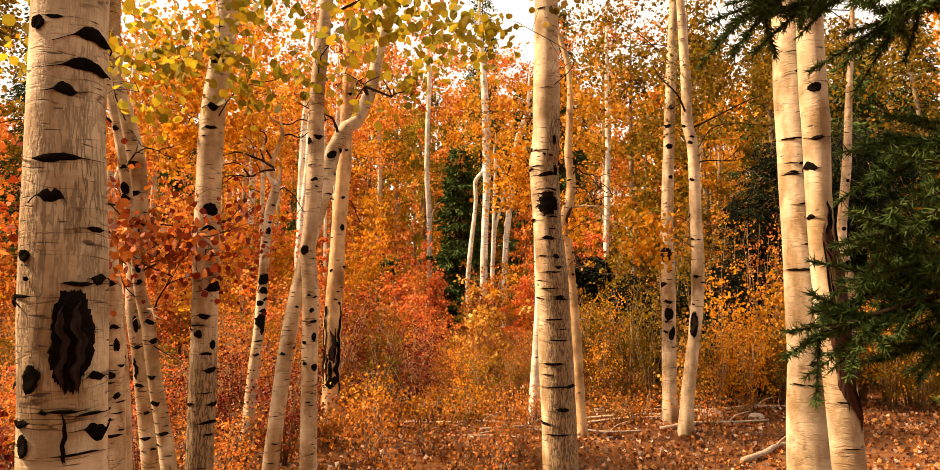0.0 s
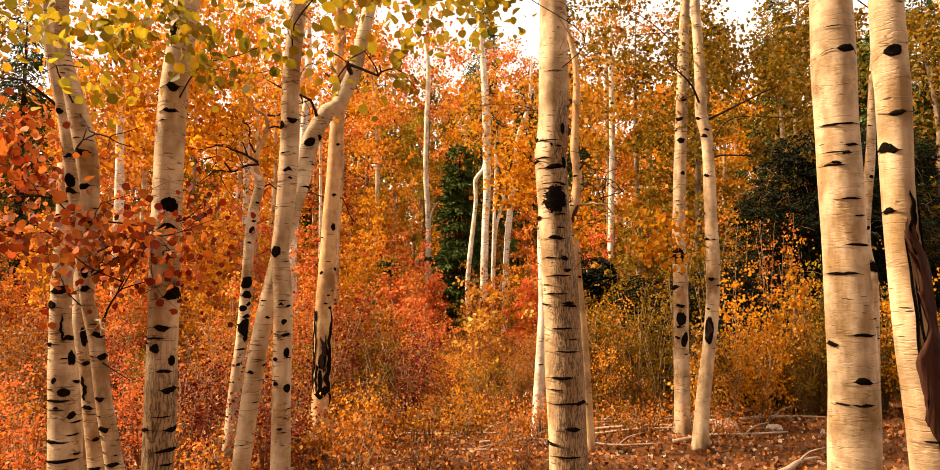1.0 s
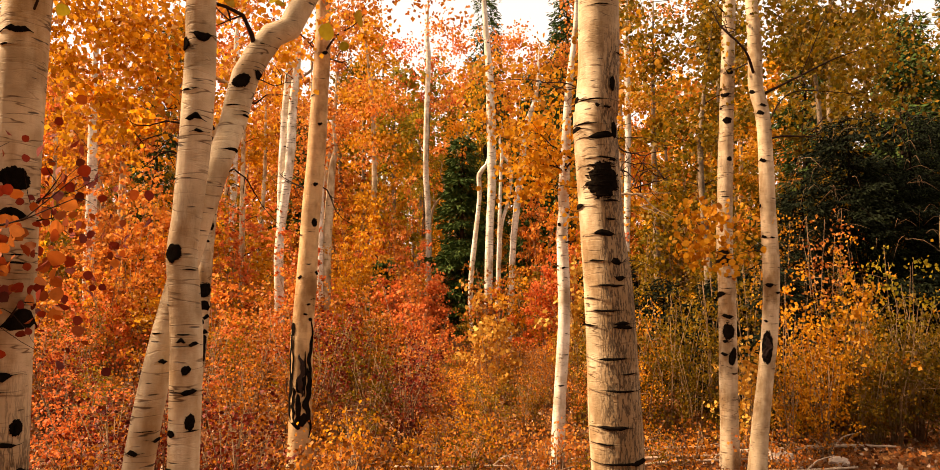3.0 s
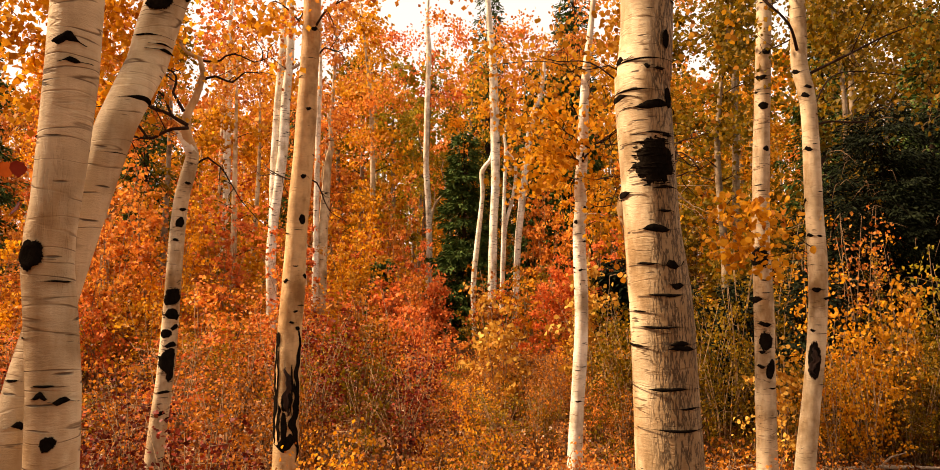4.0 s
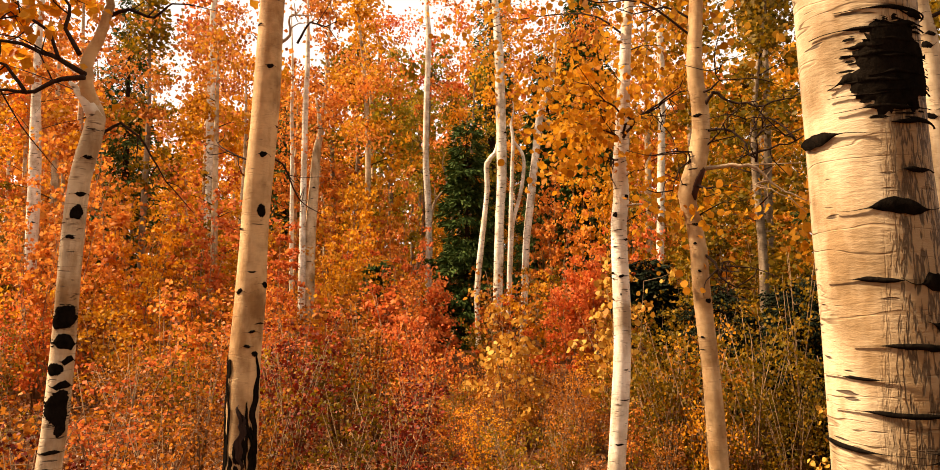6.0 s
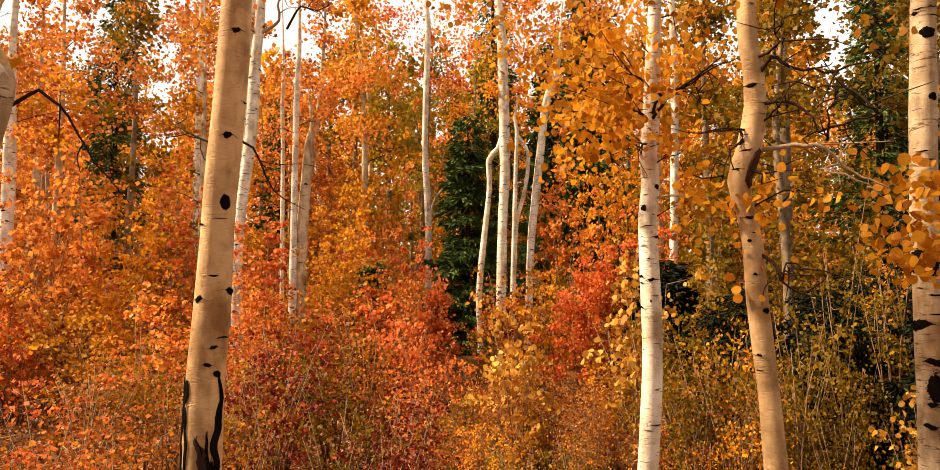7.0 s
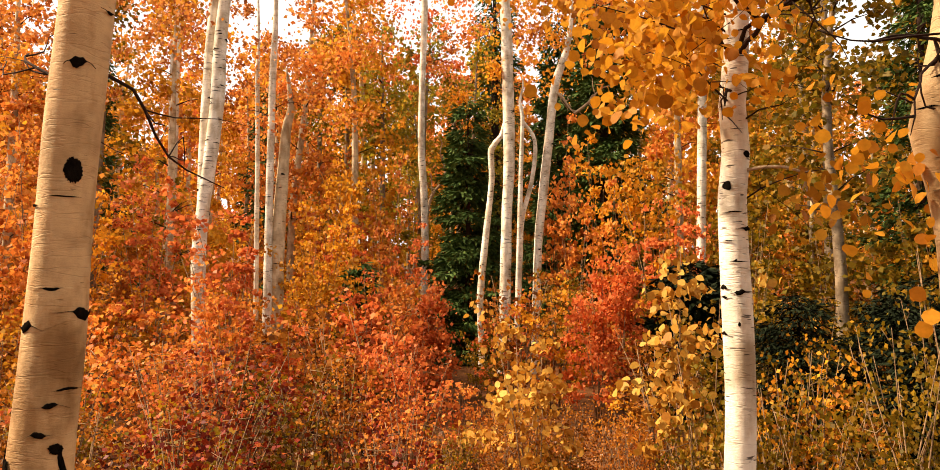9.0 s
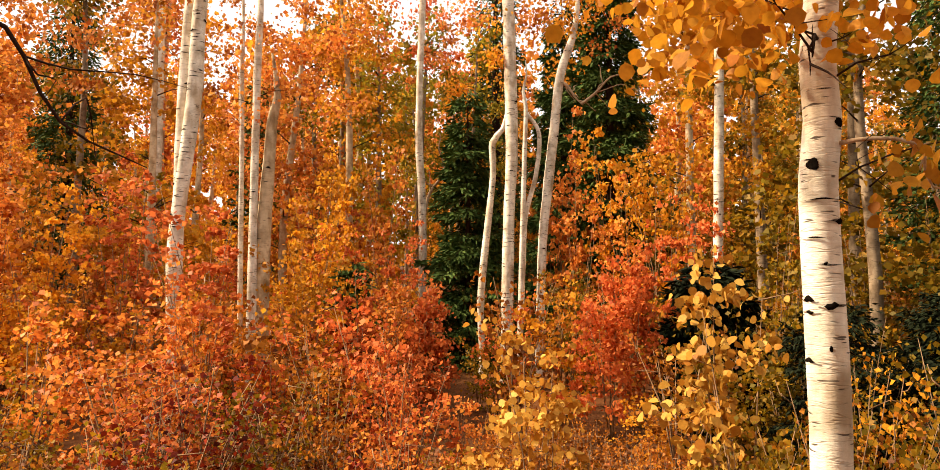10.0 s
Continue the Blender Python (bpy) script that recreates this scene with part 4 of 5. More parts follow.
aspen("pale aspen with a dark oval scar low on the stem",
      [(2.493, 8.367, 0.513, 0.075), (2.604, 8.367, 1.374, 0.071), (2.634, 8.367, 1.901, 0.072), (2.624, 8.367, 2.387, 0.068), (2.604, 8.367, 3.288, 0.064), (2.543, 8.367, 3.622, 0.064), (2.543, 8.367, 4.047, 0.060)], 8.0, BARK_SMOOTH, 24, 15,
      scars=[(3.56, -65, 0.080, 0.040), (3.36, -35, 0.063, 0.044), (3.43, -5, 0.057, 0.027), (2.93, -46, 0.066, 0.036), (1.81, -35, 0.063, 0.036), (2.24, -64, 0.067, 0.027), (2.52, -95, 0.054, 0.036), (1.26, -31, 0.098, 0.293), (1.25, -31, 0.05, 0.22, LIP), (1.49, -53, 0.050, 0.022)], random_knots=8,
      limbs=[((2.55, 8.3, 3.5), (3.4, 8.2, 3.9), 0.014, TWIG), ((2.58, 8.3, 3.1), (3.2, 8.5, 3.2), 0.012, TWIG), ((2.52, 8.3, 3.7), (2.1, 8.2, 4.3), 0.014, TWIG)],
      crown=[((3.4, 9.0, 4.0), (1.0, 0.8, 0.6), 28, 2400, 0.05, "olive"), ((2.06, 8.25, 2.22), (0.30, 0.2, 0.28), 22, 420, 0.052, "gold")])
aspen("tall smooth tan aspen with a forked black base scar",
      [(-1.643, 8.657, 0.449, 0.105), (-1.633, 8.657, 1.312, 0.101), (-1.602, 8.657, 1.819, 0.096), (-1.572, 8.657, 2.419, 0.088), (-1.531, 8.657, 2.977, 0.086), (-1.501, 8.657, 3.586, 0.079), (-1.480, 8.657, 4.165, 0.075)], 8.5, BARK_TAN, 32, 16,
      scars=[(0.98, 14, 0.05, 0.36, LIP), (2.39, 38, 0.056, 0.084), (2.75, 24, 0.057, 0.037), (3.32, 24, 0.043, 0.028), (4.01, 32, 0.059, 0.037), (1.88, -27, 0.050, 0.033), (1.92, 83, 0.076, 0.038), (1.54, 21, 0.038, 0.019), (1.40, -44, 0.05, 0.12), (1.20, -56, 0.034, 0.55), (0.80, -52, 0.05, 0.50), (1.10, -34, 0.018, 0.46), (0.72, -24, 0.03, 0.34), (1.16, 66, 0.05, 0.62), (0.76, 58, 0.08, 0.55), (1.00, 34, 0.018, 0.44), (0.90, 12, 0.09, 0.16), (0.56, 14, 0.18, 0.12), (0.70, 2, 0.06, 0.20), (1.49, 52, 0.047, 0.033), (1.63, 34, 0.049, 0.019)], random_knots=3,
      limbs=[((-1.62, 8.66, 2.75), (-1.25, 9.25, 2.42), 0.009, TWIG), ((-1.66, 8.7, 2.7), (-2.0, 9.1, 2.95), 0.010, TWIG), ((-1.46, 8.57, 4.0), (-1.0, 8.3, 4.3), 0.012, TWIG)],
      crown=[((-1.3, 9.0, 5.0), (1.2, 1.0, 0.9), 24, 2400, 0.05, "orange")])
aspen("thin aspen with a dark elbow beside the spruce",
      [(4.641, 8.959, 0.975, 0.081), (4.661, 8.959, 1.770, 0.078), (4.610, 8.959, 2.304, 0.059), (4.711, 8.959, 3.240, 0.052), (4.771, 8.959, 4.156, 0.041)], 6.5, BARK, 18, 17,
      scars=[(1.95, 10, 0.14, 0.12), (2.4, 0, 0.06, 0.05), (3.0, 0, 0.05, 0.04)], random_knots=8, crown=[((4.9, 9.6, 4.6), (1.2, 0.8, 0.9), 22, 2000, 0.05, "olive")])
FAR_A = "distant pale aspen with small dark eyes"
aspen("twin-stemmed white aspen with many dark eyes", [(-3.58, 15.20, 1.76, 0.087), (-3.60, 15.20, 2.36, 0.084), (-3.55, 15.20, 3.04, 0.080), (-3.47, 15.20, 3.72, 0.084), (-3.41, 15.20, 4.34, 0.085), (-3.39, 15.20, 5.04, 0.081), (-3.32, 15.20, 6.06, 0.069)], 8.5, BARK_WHITE, 18, 18, random_knots=22, lean=0.2,
      limbs=[((-3.35, 15.2, 5.6), (-2.6, 15.0, 6.1), 0.03, PALE_TWIG), ((-2.9, 15.1, 5.7), (-2.2, 14.9, 6.0), 0.02, TWIG)], crown=[((-3.6, 15.8, 6.4), (1.6, 1.2, 1.3), 30, 2600, 0.06, "orange")])
aspen("white aspen stem joined to its twin", [(-3.63, 15.35, 1.95, 0.068), (-3.62, 15.35, 3.23, 0.068), (-3.60, 15.35, 4.21, 0.073), (-3.55, 15.35, 5.24, 0.074), (-3.49, 15.35, 6.12, 0.061)], 8.0, BARK_WHITE, 16, 19, random_knots=16, lean=0.2)
aspen(FAR_A, [(-6.42, 21.00, 2.90, 0.081), (-6.37, 21.00, 3.96, 0.094), (-6.37, 21.00, 4.91, 0.094), (-6.38, 21.00, 6.31, 0.095), (-6.37, 21.00, 7.73, 0.083)], 10, BARK_WHITE, 14, 20, random_knots=14, crown=[((-6.4, 21.6, 7.2), (1.8, 1.0, 1.6), 30, 2600, 0.075, "orange")])
aspen(FAR_A, [(-7.85, 16.60, 1.57, 0.096), (-7.84, 16.60, 2.69, 0.102), (-7.83, 16.60, 3.82, 0.103), (-7.86, 16.60, 5.16, 0.080)], 8.5, BARK_WHITE, 14, 21, random_knots=14, crown=[((-7.8, 17.2, 6.0), (1.8, 1.0, 1.2), 30, 2600, 0.07, "orange"), ((-7.3, 16.2, 4.6), (0.8, 0.5, 0.6), 12, 600, 0.06, "gold")])
aspen("distant pale aspen with a thin side stem", [(-1.28, 22.50, 1.83, 0.083), (-1.26, 22.50, 2.99, 0.084), (-1.29, 22.50, 4.16, 0.084), (-1.35, 22.50, 5.20, 0.078), (-1.33, 22.50, 6.76, 0.072), (-1.28, 22.50, 8.33, 0.073)], 10.5, BARK_WHITE, 14, 22, random_knots=14,
      limbs=[((-1.22, 22.5, 3.4), (-0.88, 22.5, 5.0), 0.05, PALE_TWIG)], crown=[((-1.5, 23.2, 8.4), (1.3, 1.0, 1.2), 26, 1500, 0.08, "red"), ((-1.2, 22.6, 7.0), (0.8, 0.6, 0.6), 14, 500, 0.075, "orange")])
aspen(FAR_A, [(-3.10, 16.50, 2.11, 0.063), (-3.10, 16.50, 2.98, 0.055), (-3.09, 16.50, 4.20, 0.052), (-3.08, 16.50, 5.08, 0.052)], 7.5, BARK_WHITE, 12, 23, random_knots=8, crown=[((-2.7, 17.0, 5.2), (1.0, 0.7, 0.9), 22, 2000, 0.06, "orange")])
aspen("distant thick pale aspen snag", [(-3.00, 16.60, 2.03, 0.103), (-2.99, 16.60, 2.70, 0.096), (-2.95, 16.60, 3.43, 0.088), (-2.90, 16.60, 4.25, 0.073)], 5.2, BARK_SMOOTH, 14, 24, random_knots=4)
aspen("thin distant pale aspen stem", [(-3.38, 16.90, 1.91, 0.037), (-3.39, 16.90, 2.85, 0.037), (-3.40, 16.90, 4.14, 0.033), (-3.42, 16.90, 5.03, 0.034)], 7, BARK_WHITE, 10, 25, random_knots=6)
aspen("tall pale aspen in a close group", [(0.33, 18.40, 0.96, 0.094), (0.35, 18.40, 1.97, 0.094), (0.38, 18.40, 3.17, 0.090), (0.43, 18.40, 4.19, 0.096), (0.41, 18.40, 5.51, 0.101), (0.38, 18.40, 6.67, 0.090)], 10, BARK_WHITE, 16, 26, random_knots=14, lean=0.2,
      crown=[((0.9, 19.0, 6.4), (0.9, 0.7, 1.0), 22, 1700, 0.065, "gold"), ((0.2, 19.3, 7.6), (1.2, 1.0, 1.0), 20, 1300, 0.07, "orange")])
aspen("aspen curving outward with a hooked bare limb", [(0.87, 18.50, 1.45, 0.066), (0.92, 18.50, 2.74, 0.072), (1.01, 18.50, 3.61, 0.077), (1.11, 18.50, 4.47, 0.077), (1.23, 18.50, 5.45, 0.073), (1.43, 18.50, 6.07, 0.055)], 7.5, BARK_WHITE, 14, 27, random_knots=10,
      limbs=[((1.23, 18.5, 5.4), (1.55, 18.4, 4.95), 0.035, PALE_TWIG), ((1.55, 18.4, 4.95), (2.2, 18.3, 5.4), 0.028, PALE_TWIG)], crown=[((1.6, 19.0, 6.9), (1.1, 0.8, 0.8), 20, 1500, 0.065, "orange")])
aspen("thin bare aspen stem", [(0.56, 18.30, 2.14, 0.042), (0.59, 18.30, 2.99, 0.042), (0.62, 18.30, 4.00, 0.038), (0.65, 18.30, 4.87, 0.034)], 5.6, BARK_WHITE, 10, 28, random_knots=5)
aspen("thin bare aspen stem", [(0.60, 18.45, 2.3, 0.040), (0.65, 18.45, 3.15, 0.038), (0.82, 18.45, 3.83, 0.038), (0.87, 18.45, 4.48, 0.033), (0.66, 18.45, 4.83, 0.028)], 4.9, BARK_WHITE, 10, 29, random_knots=5)
aspen("crooked thin aspen stem", [(-0.04, 19.20, 0.98, 0.055), (-0.06, 19.20, 1.79, 0.060), (0.03, 19.20, 2.79, 0.061), (0.15, 19.20, 3.88, 0.051), (0.15, 19.20, 4.49, 0.056), (0.32, 19.20, 4.72, 0.041), (0.42, 19.20, 5.09, 0.036)], 6.5, BARK_WHITE, 12, 30, random_knots=8)
aspen(FAR_A, [(3.18, 17.00, 1.85, 0.070), (3.26, 17.00, 4.37, 0.067), (3.28, 17.00, 5.23, 0.068), (3.28, 17.00, 6.09, 0.064)], 9, BARK_WHITE, 14, 31, random_knots=12, crown=[((3.2, 17.2, 5.0), (1.0, 0.8, 1.5), 30, 2600, 0.06, "gold"), ((3.3, 17.6, 7.4), (1.3, 1.0, 1.0), 20, 1400, 0.065, "orange")])


# ---- saplings and shrubs ----
def shrub(name, tone, seed, label, height=1.5, spread=0.42, n=1500, size=0.05, stems=6, shape=KITE):
    rng = np.random.default_rng(seed)
    ob = base(name, 0, 0, label, "shrub", "undergrowth")
    runs, spots = [], []
    for i in range(stems):
        a = rng.uniform(0, 2 * math.pi)
        top = np.array((math.cos(a) * spread * rng.uniform(0.3, 1), math.sin(a) * spread * rng.uniform(0.3, 1), height * rng.uniform(0.6, 1.0)))
        mid = top * (0.4, 0.4, 0.5) + rng.normal(0, 0.04, 3)
        runs.append([(0.03 * math.cos(a), 0.03 * math.sin(a), -0.08, 0.010), (*mid, 0.007), (*top, 0.002)])
        for f in np.linspace(0.28, 1.0, 9):
            c = mid * 2 * f * (1 - f) + top * f * f + np.array((0, 0, 0))
            c = top * f + (mid - top * 0.5) * 4 * f * (1 - f) * 0.7
            out = rng.normal(0, 1, 3) * (0.20, 0.20, 0.09) * (1.15 - 0.6 * f)
            spots.append(c + out)
            if f > 0.4 and rng.random() < 0.24:
                runs.append([(*c, 0.004), (*(c + 0.6 * out + rng.normal(0, 0.02, 3)), 0.003), (*(c + out), 0.0015)])
    tubes("stem", runs, STEM, ob, 3, 0.5)
    leaves("foliage", clumps(spots, n, 0.066, rng), size, LEAF[tone], ob, rng, shape, 0.3)
    return ob


KINDS = {}
for i, (tone, words) in enumerate((("red", "low shrub with red-orange autumn leaves"), ("orange", "sapling thick with orange autumn leaves"), ("amber", "rust-brown autumn shrub with thin stems"),
                                   ("olive", "olive and gold undergrowth shrub"), ("gold", "golden aspen sapling with slender stems"), ("wine", "dark wine-red leafy shrub"))):
    KINDS[tone] = [shrub("shrub", tone, 100 + i * 10 + k, words, 1.5, 0.40 + 0.06 * k, 850 if tone != "wine" else 500, 0.052, 6 + k) for k in range(2)]

NEAR = {tone: [shrub("shrub", tone, 160 + 3 * i + k, words, 1.5, 0.44, 1050, 0.037, 10) for k in range(2)] for i, (tone, words) in enumerate((
    ("red", "fine-leaved red-orange thicket shrub"), ("orange", "fine-leaved orange thicket shrub"), ("amber", "fine-leaved rust-brown thicket shrub"), ("olive", "fine-leaved olive-gold thicket shrub"), ("wine", "fine-leaved dark red thicket shrub"), ("gold", "fine-leaved golden thicket shrub")))}
STANDS = [(q.location.x, q.location.y) for q in scene.objects if q.name.startswith("aspen_tree")]
rng = np.random.default_rng(77)
placed, tries = [], 0
used = set()
while len(placed) < 280 and tries < 20000:
    tries += 1
    y = 5.2 + 16.5 * rng.random()
    x = rng.uniform(-1, 1) * (2.5 + 0.62 * y)
    if y < 8.6 and x > -1.5:
        continue                         # open litter floor round the path
    if x > 0.7 and y < 10.2 or x > -0.6 and y < 9.4:
        continue
    if any((x - a) ** 2 + (y - b) ** 2 < 0.05 for a, b in STANDS) or any((x - a) ** 2 + (y - b) ** 2 < 0.15 for a, b in placed):
        continue
    placed.append((x, y))
    u = rng.random()
    if x < -0.4:
        tone = ("red" if u < 0.24 else "orange" if u < 0.60 else "amber" if u < 0.78 else "gold" if u < 0.92 else "olive") if y > 12.5 else "amber" if u < 0.44 else "red" if u < 0.60 else "orange" if u < 0.73 else "wine" if u < 0.85 else "olive"
    elif x < 2.0:
        tone = "amber" if u < 0.24 else "orange" if u < 0.54 else "red" if u < 0.64 and x < 1 else "olive" if u < 0.88 else "gold"
    else:
        tone = "olive" if u < 0.68 else "gold" if u < 0.84 else "amber"
    if y > 9.8 and y < 13.4 and x < -1.0:
        tone = "amber" if u < 0.58 else "wine" if u < 0.72 else "red" if u < 0.84 else "olive"
    tall = 0.62 + 0.055 * np.clip(y - 7, 0, 9) + rng.uniform(-0.1, 0.15)
    if -0.6 < x < 1.6 and y < 14.5:
        tall *= 0.62
    if x > 2:
        tall *= 0.85
    if -1.1 < x < 0.15 and 14.2 < y < 20.4:
        tall *= 0.62                     # a low gap before the green spruce
    src = (NEAR if y < 13.4 else KINDS)[tone][int(rng.integers(2))]
    wide = tall * rng.uniform(0.95, 1.35)
    m = Matrix.Translation((x, y, float(rise(x, y)))) @ Matrix.Rotation(rng.uniform(0, 6.28), 4, 'Z') @ Matrix.Diagonal((wide, wide, tall, 1))
    if src.name not in used:
        used.add(src.name)
        src.matrix_basis = m
    else:
        src_m = src.matrix_basis.copy()
        src.matrix_basis = Matrix.Identity(4)
        copy_thing(src, m)
        src.matrix_basis = src_m
LOW = {tone: shrub("low_plant", tone, 150 + i, "low autumn plant sprouting from the leaf litter", 0.42, 0.2, 230, 0.034, 6) for i, tone in enumerate(("amber", "orange", "gold", "olive"))}
for i, src in enumerate(LOW.values()):
    tagged(src, category="plant", group="ground plants")
    x, y = -1.6 + 0.5 * i, 7.4 + 0.6 * i
    src.location = (x, y, float(rise(x, y)))
rng = np.random.default_rng(78)
lows = 0
while lows < 66:
    x, y = rng.uniform(-2.4, 3.6), rng.uniform(6.2, 10.6)
    if x > 0.5 and y < 8.6 or any((x - a) ** 2 + (y - b) ** 2 < 0.06 for a, b in STANDS):
        continue
    lows += 1
    u = rng.random()
    src = LOW["amber" if u < (0.8 if x < -0.6 else 0.5) else "orange" if u < (1.0 if x < -0.6 else 0.75) else "gold" if x < 1 else "olive"]
    tall = rng.uniform(0.6, 1.1) * (1.2 if x < -0.8 else 1)
    src_m = src.matrix_basis.copy()
    src.matrix_basis = Matrix.Identity(4)
    copy_thing(src, Matrix.Translation((x, y, float(rise(x, y)))) @ Matrix.Rotation(rng.uniform(0, 6.28), 4, 'Z') @ Matrix.Diagonal((tall, tall, tall, 1)))
    src.matrix_basis = src_m
for kind in (*KINDS.values(), *NEAR.values()):
    for k, src in enumerate(kind):
        if src.name not in used:
            src.matrix_basis = Matrix.Translation((-3.2 - k, 4.6, float(rise(-3.2 - k, 4.6)))) @ Matrix.Diagonal((0.8, 0.8, 0.8, 1))

for x, y, h, n, sz, tone, seed, words in ((4.42, 11.2, 2.75, 300, 0.045, "orange", 211, "thin sapling with a few orange leaves before dark spruce"), (4.0, 11.0, 1.6, 520, 0.042, "gold", 212, "bushy gold sapling before dark spruce"), (5.0, 10.3, 2.3, 420, 0.045, "lime", 213, "open yellow-green sapling before dark spruce"), (6.0, 10.6, 2.5, 420, 0.045, "olive", 214, "open olive sapling before dark spruce"), (5.6, 9.7, 1.9, 420, 0.045, "gold", 215, "open gold sapling before dark spruce"), (6.5, 9.9, 2.7, 520, 0.045, "lime", 216, "tall yellow-green sapling before dark spruce"), (1.36, 11.5, 2.25, 900, 0.06, "butter", 201, "slender sapling with large bright yellow leaves"), (0.27, 12.1, 1.75, 1000, 0.054, "butter", 202, "small sapling with pale yellow leaves"),
                                   (1.75, 15.6, 2.4, 2600, 0.055, "red", 203, "tall red-orange sapling with slender stems"), (1.35, 15.2, 2.1, 2200, 0.055, "red", 204, "red-orange sapling with slender stems"), (-0.9, 16.2, 2.2, 2600, 0.055, "red", 205, "vivid red-orange sapling in the thicket"),
                                   (-1.6, 15.8, 2.1, 2600, 0.055, "red", 206, "vivid red-orange sapling in the thicket"), (-1.2, 8.35, 0.7, 380, 0.036, "gold", 207, "little bright yellow shrub at the foot of an aspen"), (3.4, 9.95, 2.05, 800, 0.042, "gold", 210, "leafy orange-gold sapling before dark spruce"), (2.95, 9.8, 1.45, 650, 0.042, "butter", 209, "bright gold sapling before dark spruce"), (4.1, 9.9, 1.9, 700, 0.05, "gold", 208, "orange-gold sapling before dark spruce")):
    s_ = shrub("sapling", tone, seed, words, h, 0.33, n, sz, 5, ROUND if tone == "butter" else KITE)
    s_.location = (x, y, float(rise(x, y)))


SLIM = {tone: shrub("sapling", tone, 640 + i, words, 2.9, 0.34, 620, 0.042, 5) for i, (tone, words) in enumerate((("olive", "slender bare-legged sapling with sparse olive leaves"), ("gold", "slender bare-legged sapling with sparse gold leaves"), ("orange", "slender bare-legged sapling with sparse orange leaves")))}
for i, src in enumerate(SLIM.values()):
    src.location = (3.2 + 0.9 * i, 11.6 + 0.2 * i, float(rise(3.2 + 0.9 * i, 11.6 + 0.2 * i)))
rng = np.random.default_rng(92)
for i in range(22):
    x, y = rng.uniform(2.6, 6.2), rng.uniform(10.9, 12.8)
    src = SLIM["olive" if i % 5 < 3 else "gold" if i % 5 == 3 else "orange"]
    src_m = src.matrix_basis.copy()
    src.matrix_basis = Matrix.Identity(4)
    tall = rng.uniform(0.55, 1.0)
    copy_thing(src, Matrix.Translation((x, y, float(rise(x, y)))) @ Matrix.Rotation(rng.uniform(0, 6.28), 4, 'Z') @ Matrix.Diagonal((tall, tall, tall, 1)))
    src.matrix_basis = src_m

TALL = {tone: [shrub("sapling", tone, 600 + 10 * i + k, words, 3.4, 0.62, 1400, 0.068, 7) for k in range(2)] for i, (tone, words) in enumerate((
    ("red", "tall sapling thick with red-orange leaves"), ("orange", "tall sapling thick with orange leaves"), ("gold", "tall golden aspen sapling"), ("olive", "tall sapling with olive-gold leaves")))}
rng = np.random.default_rng(91)
stood, tries, used = [], 0, set()
while len(stood) < 130 and tries < 9000:
    tries += 1
    y = 13.0 + 15 * rng.random()
    x = rng.uniform(-1, 1) * (2 + 0.68 * y)
    if -2.2 < x < 2.4 and y < 22.5 or x > 3.0 and y < 14.2 or any((x - a) ** 2 + (y - b) ** 2 < 0.5 for a, b in stood) or any((x - a) ** 2 + (y - b) ** 2 < 0.09 for a, b in STANDS):
        continue
    stood.append((x, y))
    u = rng.random()
    if x < -2:
        tone = "red" if u < 0.1 else "orange" if u < 0.55 else "gold" if u < 0.9 else "olive"
    elif x < 2.8:
        tone = "orange" if u < 0.3 else "gold" if u < 0.6 else "olive" if u < 0.93 else "red"
    else:
        tone = "olive" if u < 0.6 else "gold" if u < 0.85 else "orange"
    src = TALL[tone][int(rng.integers(2))]
    tall = rng.uniform(0.6, 1.2) * (0.8 + 0.012 * y)
    wide = tall * rng.uniform(0.9, 1.3)
    m = Matrix.Translation((x, y, float(rise(x, y)))) @ Matrix.Rotation(rng.uniform(0, 6.28), 4, 'Z') @ Matrix.Diagonal((wide, wide, tall, 1))
    if src.name not in used:
        used.add(src.name)
        src.matrix_basis = m
    else:
        src_m = src.matrix_basis.copy()
        src.matrix_basis = Matrix.Identity(4)
        copy_thing(src, m)
        src.matrix_basis = src_m

# the wooded slope far behind, crown beside crown
for tone, count, lo, hi, seed in (("orange", 34, -46, 14, 41), ("gold", 26, -30, 34, 42), ("olive", 26, -4, 48, 43)):
    rng = np.random.default_rng(seed)
    pts = []
    for i in range(count):
        cx, cy = rng.uniform(lo, hi), rng.uniform(41, 52)
        top = rng.uniform(7.0, 12.5)
        g0 = float(rise(cx, cy))
        sp = np.stack((rng.normal(0, 1.1, 40), rng.normal(0, 1.0, 40), top * rng.uniform(0.02, 1.0, 40)), axis=1)
        sp[:, :2] *= (1.15 - sp[:, 2:] / top) ** 0.5
        pts.append(clumps(sp + (cx, cy, g0), 760, 0.42, rng))
    v, l, s = leaf_arrays(np.vstack(pts), 0.40, rng)
    wood = link_mesh("far_woods", v, l, s, LEAF[tone])
    tagged(wood, f"far wooded slope of {tone} autumn crowns", "woods", kind="stuff")
# the same woods, unseen behind the path's start, added to hold back skylight
rng = np.random.default_rng(44)
pts = []
for i in range(50):
    a = radians(rng.uniform(-64, 84))
    far = rng.uniform(9, 14)
    cx, cy, top = far * math.sin(a), -far * math.cos(a), rng.uniform(8, 13)
    sp = np.stack((rng.normal(0, 1.0, 30), rng.normal(0, 0.8, 30), top * rng.uniform(0.02, 1.0, 30)), axis=1)
    pts.append(clumps(sp + (cx, cy, float(rise(cx, cy))), 300, 0.42, rng))
v, l, s = leaf_arrays(np.vstack(pts), 0.40, rng)
